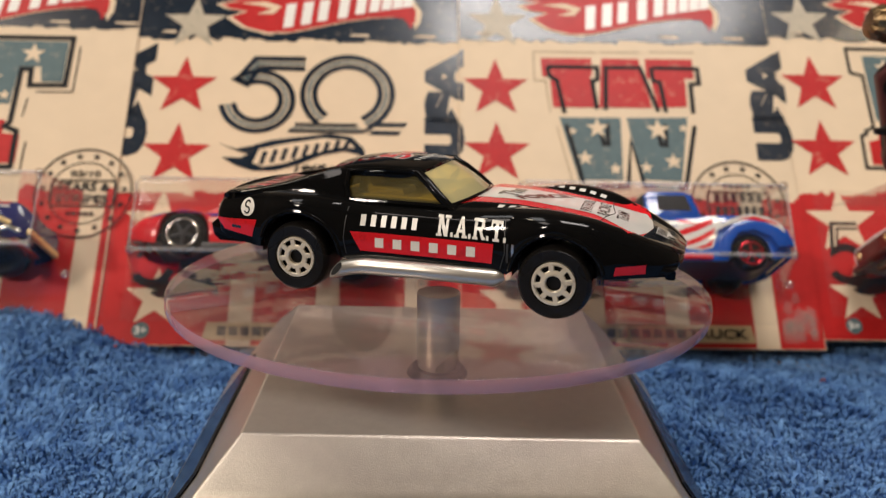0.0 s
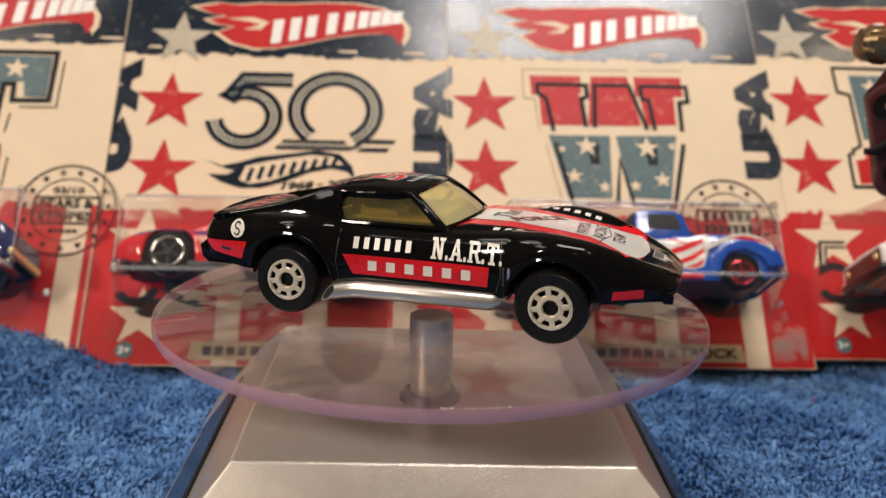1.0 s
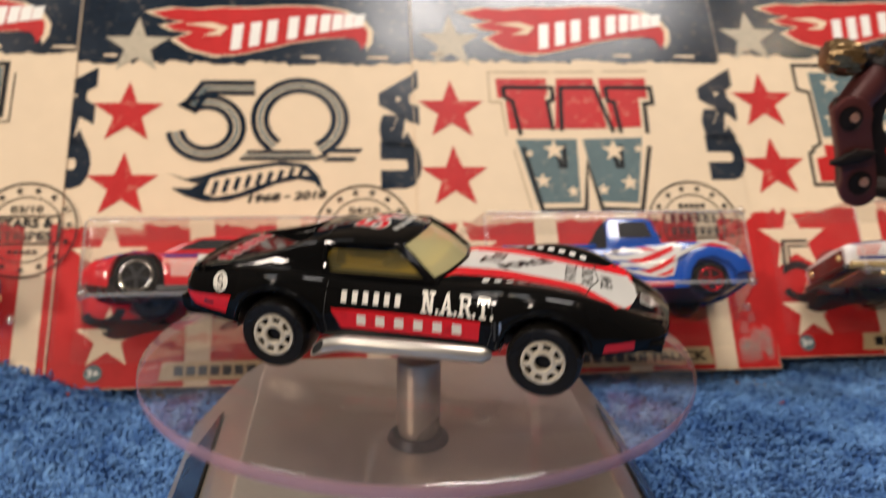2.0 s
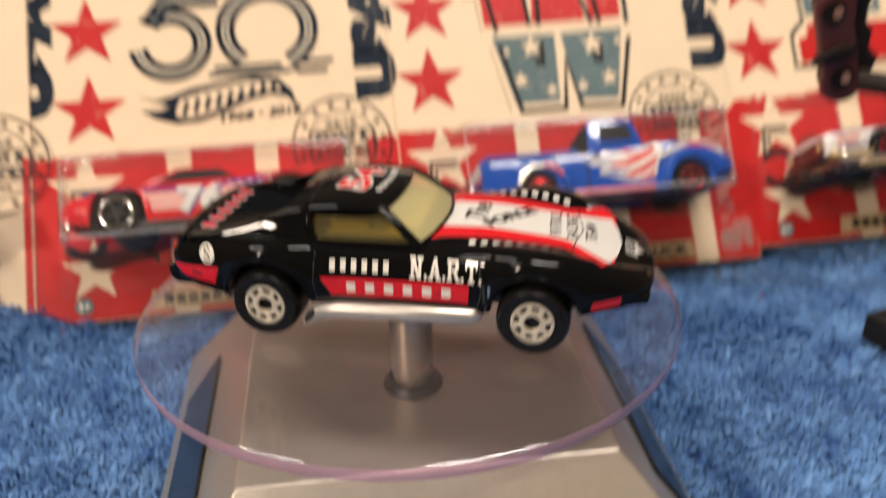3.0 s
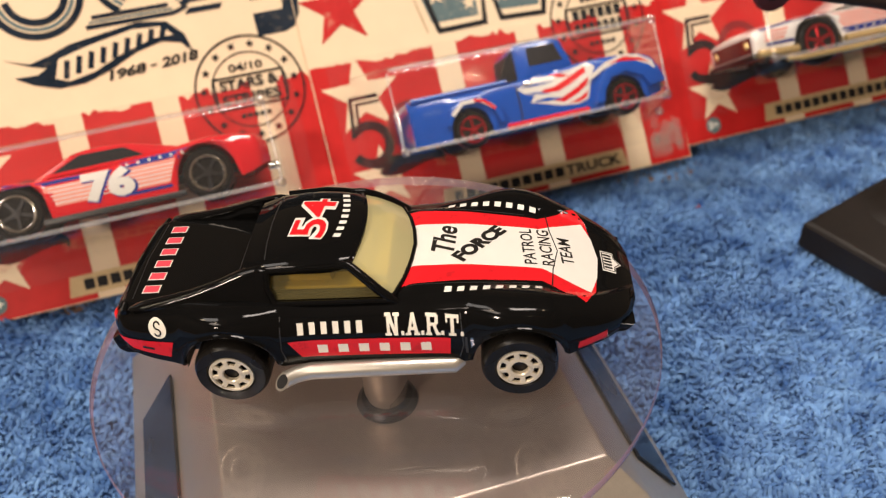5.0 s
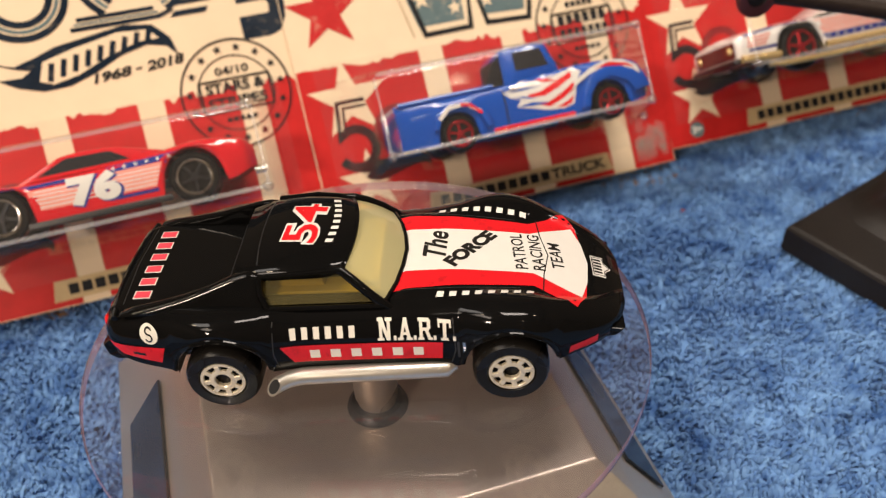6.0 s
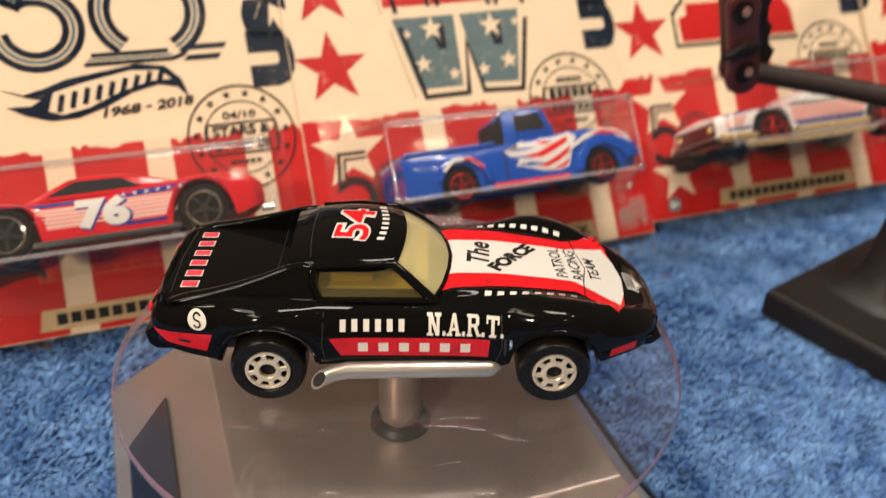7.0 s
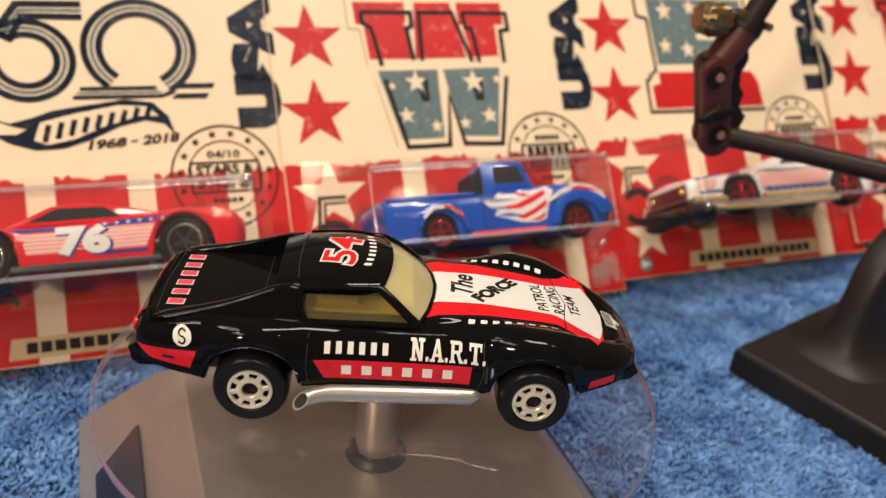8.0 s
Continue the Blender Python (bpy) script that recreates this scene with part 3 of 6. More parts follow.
def block_w(c, put):
    red = [[(28.5, 96.4), (46.0, 96.6), (46.0, 90.0), (45.2, 89.6), (46.6, 77.4), (32.0, 77.2), (31.4, 89.0), (28.8, 89.0)],
           [(49.5, 96.6), (62.3, 96.8), (65.6, 77.6), (47.6, 77.4)],
           [(64.5, 96.8), (81.0, 97.0), (81.0, 89.2), (77.8, 89.2), (77.6, 78.2), (67.6, 77.8), (66.0, 89.0), (64.6, 89.0)]]
    grey = [[(34.0, 73.4), (54.6, 73.6), (53.8, 50.6), (39.4, 50.6)], [(56.6, 73.6), (77.2, 74.2), (73.2, 50.4), (60.2, 51.0)]]
    shade = [[(26.4, 98.6), (47.6, 98.8), (47.6, 99.4), (25.8, 99.2), (25.8, 87), (29.6, 87), (30.8, 75), (31.3, 75), (30.2, 87.8), (26.4, 87.8)]]
    for piece in (shade, ribbon([(33, 70), (37.5, 48)], 0.5), ribbon([(49, 99.2), (63, 99.4)], 0.5), ribbon([(66, 99.6), (82, 99.8)], 0.5)):
        put(c, "printed_outline", piece, 1, m_thin)
    for p in red:
        put(c, "printed_letter_piece", [p], 1, m_red)
    for p in grey:
        put(c, "printed_letter_piece", [p], 1, m_grey)
    for line in ([(30.6, 94.0), (47.6, 94.0), (47.6, 89.4), (45.6, 88.6), (46.6, 77.8)], [(30.6, 94.0), (30.9, 90.4), (33.6, 88.6), (35.6, 76.0)], [(49.6, 77.6), (50.6, 94.0), (62.4, 94.2), (67.4, 77.2)],
                 [(66.2, 94.2), (82.2, 94.2), (82.4, 88.4), (79.4, 88.0), (79.2, 76.8)], [(66.2, 94.2), (66.6, 89.0), (68.8, 88.6), (70.0, 77)],
                 [(36.0, 71.6), (40.8, 49.0), (55.2, 49.2), (57.2, 66.0), (60.6, 49.4), (74.0, 48.8), (79.2, 72.0)], [(46.8, 72.6), (48.2, 64.6), (49.6, 64.6), (49.8, 72.4)], [(66.0, 72.6), (67.4, 64.6), (69.0, 64.6), (69.2, 72.4)]):
        put(c, "printed_outline", ribbon([(a + 0.2, b - 1.0) for a, b in line], 1.5), 2, m_ink)
    for u, v, r in ((46.5, 69.5, 4.0), (66.8, 69.3, 4.3), (41.8, 58.4, 3.0), (71.0, 57.6, 3.2), (51.6, 54.6, 2.4), (61.8, 55.2, 2.4), (38.2, 68.2, 1.6), (75.4, 70.0, 1.8)):
        put(c, "printed_star", [star(u, v, r)], 3, m_card)


def block_t(c, put):
    k = -5.5
    moved = lambda q: [(a + k, b) for a, b in q]
    grey = [(28, 101), (83.5, 101), (83.5, 85.2), (76.5, 85.2), (75.6, 91.0), (68.6, 91.0), (67.6, 76.8), (45.0, 76.8), (44.2, 91), (36, 91), (35, 85.2), (28, 85.2)]
    red = [(44.8, 70.8), (67.4, 70.8), (67.2, 66.0), (72.8, 65.4), (73.0, 55.2), (40, 55.2), (40, 66), (44.8, 66)]
    put(c, "printed_letter_piece", [moved(grey)], 1, m_grey)
    put(c, "printed_letter_piece", [moved(red)], 1, m_redsolid)
    ink = ribbon(moved([(27, 102.2), (84.8, 102.4), (84.6, 84.0), (73.0, 83.8), (72.6, 90), (69.4, 90), (69.0, 70.0), (67.4, 68.4), (71.6, 66.8), (71.8, 53.8), (40, 53.8)]), 1.7)
    for piece in (ink, ribbon(moved([(87.6, 99), (87.4, 81.6), (75.6, 81.4)]), 0.5), ribbon(moved([(73.2, 79), (72.6, 72)]), 0.5), ribbon(moved([(75.2, 63), (75.0, 51.4), (64, 51.2)]), 0.5)):
        put(c, "printed_outline", piece, 2, m_ink)
    for u, v, r in ((72.4, 96.0, 4.2), (60.5, 86.5, 3.4), (49, 96, 4.0), (34, 95, 3.0), (52, 80.5, 2.8), (65.5, 80, 2.2)):
        put(c, "printed_star", [star(u + k, v, r)], 3, m_card)


def block_e(c, put):
    grey = [(32.5, 99.5), (80.5, 99.5), (80.5, 86.5), (73.5, 86.5), (72.6, 91.5), (55, 91.5), (55, 83.6), (64, 83.4), (64, 74.0), (33.5, 74.0)]
    red = [(33.0, 71.0), (80, 71.0), (83, 66), (83.5, 55.0), (29.0, 55.0), (29.0, 65), (33.0, 66)]
    put(c, "printed_letter_piece", [grey], 1, m_grey)
    put(c, "printed_letter_piece", [red], 1, m_redsolid)
    ink = ribbon([(62, 102.4), (26.6, 102.4), (26.8, 92.6), (31.4, 91.6), (31.8, 71.6), (29.8, 70.2), (28.6, 70), (28.4, 68.0), (26.6, 67.6), (26.4, 53.6), (84.4, 53.4)], 1.2)
    put(c, "printed_outline", ink, 2, m_ink)
    put(c, "printed_outline", ribbon([(62.4, 102.4), (82.5, 102.2), (82.5, 84.5)], 1.0), 2, m_ink)
    for u, v, r in ((40.5, 94.6, 4.2), (53.6, 96.2, 3.6), (38.6, 81.0, 3.6), (49.4, 79.6, 3.8), (59.8, 78.0, 2.8), (68.6, 95.6, 3.4), (76, 91.6, 2.6)):
        put(c, "printed_star", [star(u, v, r)], 3, m_card)


def fifty(c, put):
    """The large figure drawn in three parallel lines, with its emblem and years."""
    k = 101.0
    five = [(-45.4 + k, 94.3), (-61.5 + k, 94.3), (-66.0 + k, 86.6)] + arc(-60.6 + k, 79.0, 9.8, 128, -172, 40)
    zero = arc(-30.7 + k, 82.4, 13.0, 232, -62, 60)
    tail = [(-47.2 + k, 69.0), (-33 + k, 69.0)] + arc(-30.7 + k, 82.4, 13.2, -82, -58, 6)
    navy, slate = [], []
    for line in (five, zero):
        navy += ribbon(offset_line(line, 2.0), 1.85) + ribbon(offset_line(line, -2.0), 1.85)
        slate += ribbon(line, 1.0)
    navy += ribbon([(-47.6 + k, 70.0), (-27 + k, 70.0)], 1.2) + ribbon([(-49.6 + k, 67.4), (-26 + k, 67.4), (-22 + k, 68.8)], 1.2)
    slate += ribbon([(-48.6 + k, 68.7), (-26 + k, 68.7)], 0.6)
    navy += [[(-21.6 + k, 69.6), (-11.4 + k, 69.6), (-10.4 + k, 71.2), (-20 + k, 71.2)], [(-23.2 + k, 66.4), (-13.4 + k, 66.4), (-12.4 + k, 68.0), (-21.6 + k, 68.0)]]
    put(c, "printed_figure", slate, 1, m_grey)
    put(c, "printed_figure", navy, 2, m_navy)
    s = 0.62
    em = [(-72.3 + k, 62.6), (-66 + k, 60.4), (-60.6 + k, 61.8), (-55 + k, 63.8), (-44 + k, 65.4), (-36 + k, 66.6), (-28.6 + k, 65.4), (-24.6 + k, 61.2), (-23.2 + k, 55.6), (-26 + k, 59.0), (-31 + k, 60.2), (-38 + k, 58.6),
          (-46 + k, 55.0), (-53 + k, 52.8), (-60 + k, 52.6), (-66 + k, 54.6), (-70.6 + k, 57.4), (-64.6 + k, 57.2), (-62.0 + k, 58.6), (-66 + k, 59.8)]
    put(c, "printed_emblem", [em], 2, m_navy)
    inner = [(-58.6 + k, 60.4), (-50 + k, 62.6), (-38 + k, 64.8), (-30 + k, 64.2), (-27.4 + k, 61.4), (-33 + k, 61.4), (-42 + k, 58.8), (-50 + k, 55.4), (-57 + k, 54.0), (-60.4 + k, 55.4)]
    put(c, "printed_emblem", [inner], 3, m_card)
    stem = []
    for i in range(9):
        a = i / 8
        u, v = -57 + 27 * a + k, 57.2 + 5.6 * a
        stem += ribbon([(u - 0.7, v - 2.4 + a * 0.6), (u + 0.6, v + 2.5 - a * 0.7)], 1.5)
    for q in stem:
        put(c, "printed_bar", [q], 4, m_navy)
    for words, du, dv, w, h in (("1968", -7.2, -0.45, 10.6, 2.9), ("-", 0.0, 0.0, 1.9, 0.6), ("2018", 7.2, 0.45, 10.6, 2.9)):
        put(c, "printed_year", fit_text(words, -34.6 + du + k, 54.2 + dv, w, h, 3.5, bold=0.4, shear=0.25), 2, m_ink)


def stamp(c, number=None, words=True):
    u, v = 90.6, 41.6
    ring = ribbon(arc(u, v, 15.2, 0, 360, 56)[:-1], 0.55, True) + ribbon(arc(u, v, 10.6, 0, 360, 44)[:-1], 0.35, True)
    for i in range(15):
        a = radians(90 + i * 24 + 12)
        ring.append(star(u + 12.9 * math.cos(a), v + 12.9 * math.sin(a), 1.3, math.degrees(a)))
    ring += ribbon([(u - 9.8, v + 4.2), (u + 9.8, v + 4.2), (u + 9.8, v - 4.6), (u - 9.8, v - 4.6)], 0.6, True)
    if number:
        ring += fit_text(number, u, v + 6.6, 9.5, 2.3, 0, bold=0.2)
    else:
        ring += bars(u, v + 6.6, 9.5, 1.6, 5)
    if words:
        ring += fit_text("STARS &", u, v + 2.0, 16.6, 3.0, bold=0.3) + fit_text("STRIPES", u, v - 2.2, 16.6, 3.0, bold=0.3)
    else:
        ring += bars(u, v + 2.0, 16.6, 3.0, 6) + bars(u, v - 2.2, 16.6, 3.0, 7)
    ring += bars(u, v - 7.2, 9.0, 1.2, 5)
    printed(c, "printed_stamp", ring, 4, m_ink)


def blister(pack, u0=15.0, u1=92.5, v0=11.5, v1=34.5, deep=33.0):
    """The clear moulded bubble with a flat flange."""
    bm = bmesh.new()
    lo = [(u0 - 6.5, v0 - 6.0), (u1 + 6.5, v0 - 6.0), (u1 + 6.5, v1 + 4.0), (u0 - 6.5, v1 + 4.0)]
    hi = [(u0, v0), (u1, v0), (u1, v1), (u0, v1)]
    a = [bm.verts.new((x, y, 0.75)) for x, y in lo]
    b = [bm.verts.new((x, y, deep)) for x, y in hi]
    f = bm.faces.new(b)
    side = []
    for i in range(4):
        side.append(bm.faces.new((a[i], a[(i + 1) % 4], b[(i + 1) % 4], b[i])))
    edges = [e for e in bm.edges if any(q in side or q is f for q in e.link_faces) and len(e.link_faces) == 2]
    bmesh.ops.bevel(bm, geom=edges, offset=2.8, segments=6, affect="EDGES", profile=0.5)
    ob = part("blister", bm, m_blister, pack, "clear plastic blister, a little creased", smooth=True)
    ob.visible_shadow = False
    rim = [(u0 + 1.6, v1 - 0.9), (u1 - 1.6, v1 - 0.9), (u1 - 0.9, v1 - 1.6), (u1 - 0.9, v0 + 1.6), (u1 - 1.6, v0 + 0.9), (u0 + 1.6, v0 + 0.9), (u0 + 0.9, v0 + 1.6), (u0 + 0.9, v1 - 1.6)]
    # thin bars added along the front edges as painted highlights
    for i in (0, 2, 4, 6):
        (ax, ay), (bx, by) = rim[i], rim[i + 1]
        line = [(ax + (bx - ax) * k / 6, ay + (by - ay) * k / 6, deep - 0.5 + 0.12 * math.sin(k * 2.1 + i)) for k in range(7)]
        part("rim_streak", bm_tube(line, {0: 0.5, 4: 0.6}.get(i, 0.3), 10), m_streak, ob, smooth=True)
    # small spheres added at the corners to stand for lamp glints
    for x, y in ((u0 + 1.2, v0 + 0.9), (u1 - 1.2, v0 + 0.9), (u1 - 1.4, v1 - 1.0), (u1 + 3.4, v0 - 2.4)):
        bm = bmesh.new()
        bmesh.ops.create_icosphere(bm, subdivisions=3, radius=1.35, matrix=Matrix.Translation((x, y, deep - 0.8 if y > v0 else deep * 0.5)))
        part("corner_glint", bm, m_glint, ob, smooth=True)
    fl = [(u0 - 10, v0 - 10.5), (u1 + 10, v0 - 10.5), (u1 + 10, v1 + 9.5), (u0 - 10, v1 + 9.5)]
    ring = []
    for i in range(4):
        ring.append([fl[i], fl[(i + 1) % 4], lo[(i + 1) % 4], lo[i]])
    part("flange", bm_polys(ring, 0.8), m_blister, pack).visible_shadow = False

def pack(u, v, w, turn, big, number, name_words, seed, label, lay):
    """One carded pack. lay: its edges, red stars, dark band and upright letters along the row."""
    p = thing("blister_pack", card_pose(u, v, w, turn), label, "toy pack", "carded toy packs in a row")
    x0, x1, x2 = lay["left"] - u, lay["right"] - u, lay["right_top"] - u
    edge_at = lambda b: x1 + (x2 - x1) * (b - BOT) / (TOP - BOT)
    bm = bm_prism([(x0, BOT), (x1, BOT), (x2, TOP), (x0, TOP)], -0.3, 0.3, 0.12, plane="XY")
    card = part("card", bm, m_card, p, "cream printed cardboard card")
    su, band = lay["star"][0] - u, lay["band"] - v
    # dark top band with its emblem
    edge = torn(x0 + 0.3, edge_at(band) - 0.3, band, 0.9, seed + 3)
    printed(card, "printed_band", [[(x0 + 0.3, TOP - 0.4)] + edge + [(x2 - 0.3, TOP - 0.4)]], 1, m_navy)
    for a, d in ((6, 5), (40, 4), (70, 7), (92, 8)):
        printed(card, "printed_tear", [[(a, band + 2.2), (a + d, band + 1.8), (a + d - 0.5, band + 3.0), (a + 1, band + 2.9)]], 2, m_card)
    tu, tv = lay["tan"][0] - u, lay["tan"][1] - v
    printed(card, "printed_star", [star(tu, tv, 11.0, 90)], 2, m_tan)
    eu, ev = lay["emblem"][0] - u, lay["emblem"][1] - v
    printed(card, "printed_emblem", [logo_shape(eu, ev, 0.98)], 3, m_card)
    printed(card, "printed_emblem", [logo_shape(eu + 0.2, ev + 0.1, 0.925)], 4, m_redsolid)
    tongue = [(-25, 3.6), (-16, 4.4), (-10.5, 2.6), (-13, -0.6), (-19, -0.8), (-13.6, 1.4), (-18, 2.6)]
    printed(card, "printed_emblem", [[(eu + a, ev + b) for a, b in tongue]], 5, m_card)
    letters = []
    for a, b, h in ((-7.6, -1.2, 10.4), (-1.6, 0.0, 10.0), (4.0, 1.2, 9.4), (11.0, 2.6, 9.4), (17.0, 3.8, 8.2), (21.8, 4.6, 7.6), (26.0, 5.2, 7.0), (29.8, 5.6, 6.4), (33.4, 5.8, 5.6)):
        letters += [[(eu + a - 1.9, ev + b - h / 2), (eu + a + 1.5, ev + b - h / 2 + 0.6), (eu + a + 2.3, ev + b + h / 2), (eu + a - 1.2, ev + b + h / 2 - 0.5)]]
    for q in letters:
        printed(card, "printed_bar", [q], 5, m_white)
    # red stars and upright letters, which run over the edges of neighbouring cards
    for vv in lay["star"][1:]:
        printed(card, "printed_star", [star(su, vv - v, 11.5, 90)], 2, m_red)
    for cu, cv in lay["usa"]:
        usa = fit_text("USA", cu - u, cv - v, 43.0, 13.4, 90, bold=1.05)
        printed(card, "printed_letters", clipped(usa, x0 + 0.2, edge_at(60) - 0.2), 1, m_navy)
    # striped lower band with a torn upper edge
    for k, (a, b) in enumerate(((x0 + 0.3, 37.2), (44.6, 63.4), (70.6, 90.6), (98.0, x1 - 0.4))):
        printed(card, "printed_stripe", flat_band(a, b, BOT + 0.3, torn(a, b, 43.2, 1.2, seed * 7 + k, 1.3)), 1, m_redsolid)
    printed(card, "printed_star", [star(13.5, 33.0, 12.0, 90)], 2, m_card)
    printed(card, "printed_star", [star(15.0, 8.4, 9.8, 90)], 2, m_card)
    fig = ribbon([(18.0, 31.6), (10.4, 31.6), (9.6, 24.6)] + arc(12.8, 18.6, 5.6, 130, -150, 20), 2.7)
    printed(card, "printed_figure", fig, 3, m_ink)
    printed(card, "printed_figure", ribbon(offset_line([(18.0, 31.6), (10.4, 31.6), (9.6, 24.6)], 0.2), 0.7), 4, m_card)
    fig = ribbon(arc(26.5, 21.5, 6.6, 0, 360, 30)[:-1], 2.4, True)
    printed(card, "printed_figure", fig, 3, m_darkred)
    em = [(a * 0.30 + 22, b * 0.30 + 10.8) for a, b in [(q[0] - 60, q[1] - 113.6) for q in logo_shape(60, 113.6, 1.0)]]
    printed(card, "printed_emblem", [em], 3, m_ink)
    # age mark and name strip
    printed(card, "printed_mark", [arc(11.6, -1.8, 2.6, 0, 360, 20)[:-1]], 3, m_grey)
    printed(card, "printed_letters", fit_text("3+", 11.6, -1.8, 3.4, 2.4, bold=0.3), 4, m_white)
    a, b = 30.0, 90.5
    printed(card, "printed_strip", [[(a, -4.6), (b, -4.6), (b - 1, 1.0), (a + 1, 1.0)]], 2, m_strip)
    if name_words:
        for q in bars(51.5, -1.8, 36, 2.9, 10, gap=0.22):
            printed(card, "printed_bar", [q], 3, m_ink)
        printed(card, "printed_letters", fit_text(name_words, 79, -1.8, 18.5, 3.2, bold=0.3), 3, m_ink)
    else:
        for q in bars(60, -1.8, 52, 2.9, 15, gap=0.22):
            printed(card, "printed_bar", [q], 3, m_ink)
    if big == "W":
        block_w(card, warped(lambda a, b: (a - 0.3, b - 1.0)))
    elif big == "T":
        block_t(card, warped(lambda a, b: (a, b - 3.6)))
    elif big == "E":
        block_e(card, warped(lambda a, b: (27.5 + (a - 29) * 0.905, b - 1.0 - 2.5 * min(1.0, max(0.0, (b - 54) / 17)))))
    else:
        fifty(card, warped(lambda a, b: (a, b - 1.0 - 1.4 * min(1.0, max(0.0, (b - 66) / 30)))))
    stamp(card, number, words=number is not None)
    if name_words:
        # whitish scuffing at this pack's lower corner, with the flange's glare painted in
        rng = random.Random(seed)
        for k in range(22):
            a, b, r = 109.0 - abs(rng.gauss(0, 5.0)), -2.6 + abs(rng.gauss(0, 6.0)), rng.uniform(0.8, 2.6)
            blob = [(min(111.4, a + r * rng.uniform(0.6, 1.3) * math.cos(q * 0.7)), max(-6.0, b + 1.5 * r * rng.uniform(0.6, 1.3) * math.sin(q * 0.7))) for q in range(9)]
            part("scuff_glare", bm_polys([blob], 0.95 + 0.01 * k), m_scuff_glare, card, "whitish scuffing with painted glare")
    blister(p)
    return p


PACKS = [(-203.2, 1.0, 2.0, 0.0), (-101.0, 0.0, 1.2, 0.0), (6.6, 0.3, 2.2, 0.0), (117.2, 3.6, 1.4, 0.0), (231.5, 7.0, 3.6, 0.0)]
LAYS = [dict(left=-211.0, right=-102.6, right_top=-102.6, star=(-190.0, 84.0, 59.0), band=103.8, tan=(-189.0, 111.0), emblem=(-150.0, 113.0), usa=()),
        dict(left=-109.0, right=8.0, right_top=8.0, star=(-85.4, 82.5, 57.2), band=101.4, tan=(-84.0, 107.4), emblem=(-44.4, 112.4), usa=((-102.2, 77.8), (1.8, 77.2))),
        dict(left=6.6, right=118.7, right_top=114.0, star=(19.1, 83.4, 59.1), band=102.6, tan=(20.0, 109.6), emblem=(60.4, 113.6), usa=((1.8, 77.2), (112.2, 79.4))),
        dict(left=112.0, right=231.0, right_top=229.0, star=(129.0, 87.8, 62.5), band=106.0, tan=(128.2, 113.6), emblem=(170.0, 118.0), usa=((112.2, 79.4), (223.4, 84.4))),
        dict(left=225.0, right=340.0, right_top=337.0, star=(240.2, 93.4, 68.0), band=111.0, tan=(240.0, 119.0), emblem=(286.0, 123.0), usa=((223.4, 84.4),))]
for (u, v, w, turn), big, num, nm, seed, lab, lay in zip(PACKS, ("T", "50", "W", "E", "W"), ("03/10", "04/10", None, None, None), ("", "", "TRUCK", "", ""), (11, 23, 35, 47, 59),
        ("cream card with slate letter T and navy toy car under plastic", "cream card with large figure 50 and red toy car under plastic",
         "cream card with red and slate W and blue toy truck", "cream card with slate block letter and white toy car",
         "cream, navy and red card at the row's end"), LAYS):
    pack(u, v, w, turn, big, num, nm, seed, lab, lay)


# ---- die-cast sports car on the disc ----
from mathutils.bvhtree import BVHTree


def lofted(keys, x0, x1, step, wheels=(), n_side=9, n_top=9):
    """A toy car's shell as rings along its length. keys: half width, shoulder, centre and lower edge along x. wheels: (x, z, radius) of arches."""
    rings = []
    x = x0
    xs = []
    while x < x1 - 1e-6:
        xs.append(x)
        x += step
    xs.append(x1)
    for x in xs:
        w, zs, zc, zb = (spline(keys[k], x) for k in ("w", "zs", "zc", "zb"))
        lip = 0.0
        for wx, wz, wr in wheels:
            d = abs(x - wx)
            if d < wr:
                zb = max(zb, wz + math.sqrt(wr * wr - d * d))
            if d < wr + 2.5:
                lip = max(lip, 0.35 * (1 - max(0, d - wr) / 2.5))
        h = zs - zb
        half = []
        for i in range(n_side):
            a = i / (n_side - 1)
            bulge = 1 - 0.055 * (1 - a) ** 2 * 1.6 - 0.05 * max(0, a - 0.55) ** 2 / 0.2 + lip / w * (1 - a)
            half.append((w * bulge, zb + (h - 1.0) * a))
        rx = w * (1 - 0.05 * 0.45 ** 2 / 0.2)
        for i in range(1, 5):
            a = radians(90 * i / 4)
            half.append((rx - 2.0 * (1 - math.cos(a)), zs - 1.0 + 1.0 * math.sin(a)))
        wt = rx - 2.0
        for i in range(1, n_top + 1):
            a = i / n_top
            s = a * a * (3 - 2 * a)
            half.append((wt * (1 - a), zs + (zc - zs) * s))
        rings.append([(x, -y, z) for y, z in half[:-1]] + [(x, 0, half[-1][1])] + [(x, y, z) for y, z in half[:-1][::-1]])
    return rings


def ring_bm(rings, cap0=True, cap1=True):
    bm = bmesh.new()
    vs = [[bm.verts.new(p) for p in r] for r in rings]
    for a, b in zip(vs, vs[1:]):
        for i in range(len(a) - 1):
            bm.faces.new((a[i], a[i + 1], b[i + 1], b[i]))
    if cap0:
        bm.faces.new(vs[0])
    if cap1:
        bm.faces.new(vs[-1][::-1])
    bmesh.ops.recalc_face_normals(bm, faces=bm.faces)
    return bm


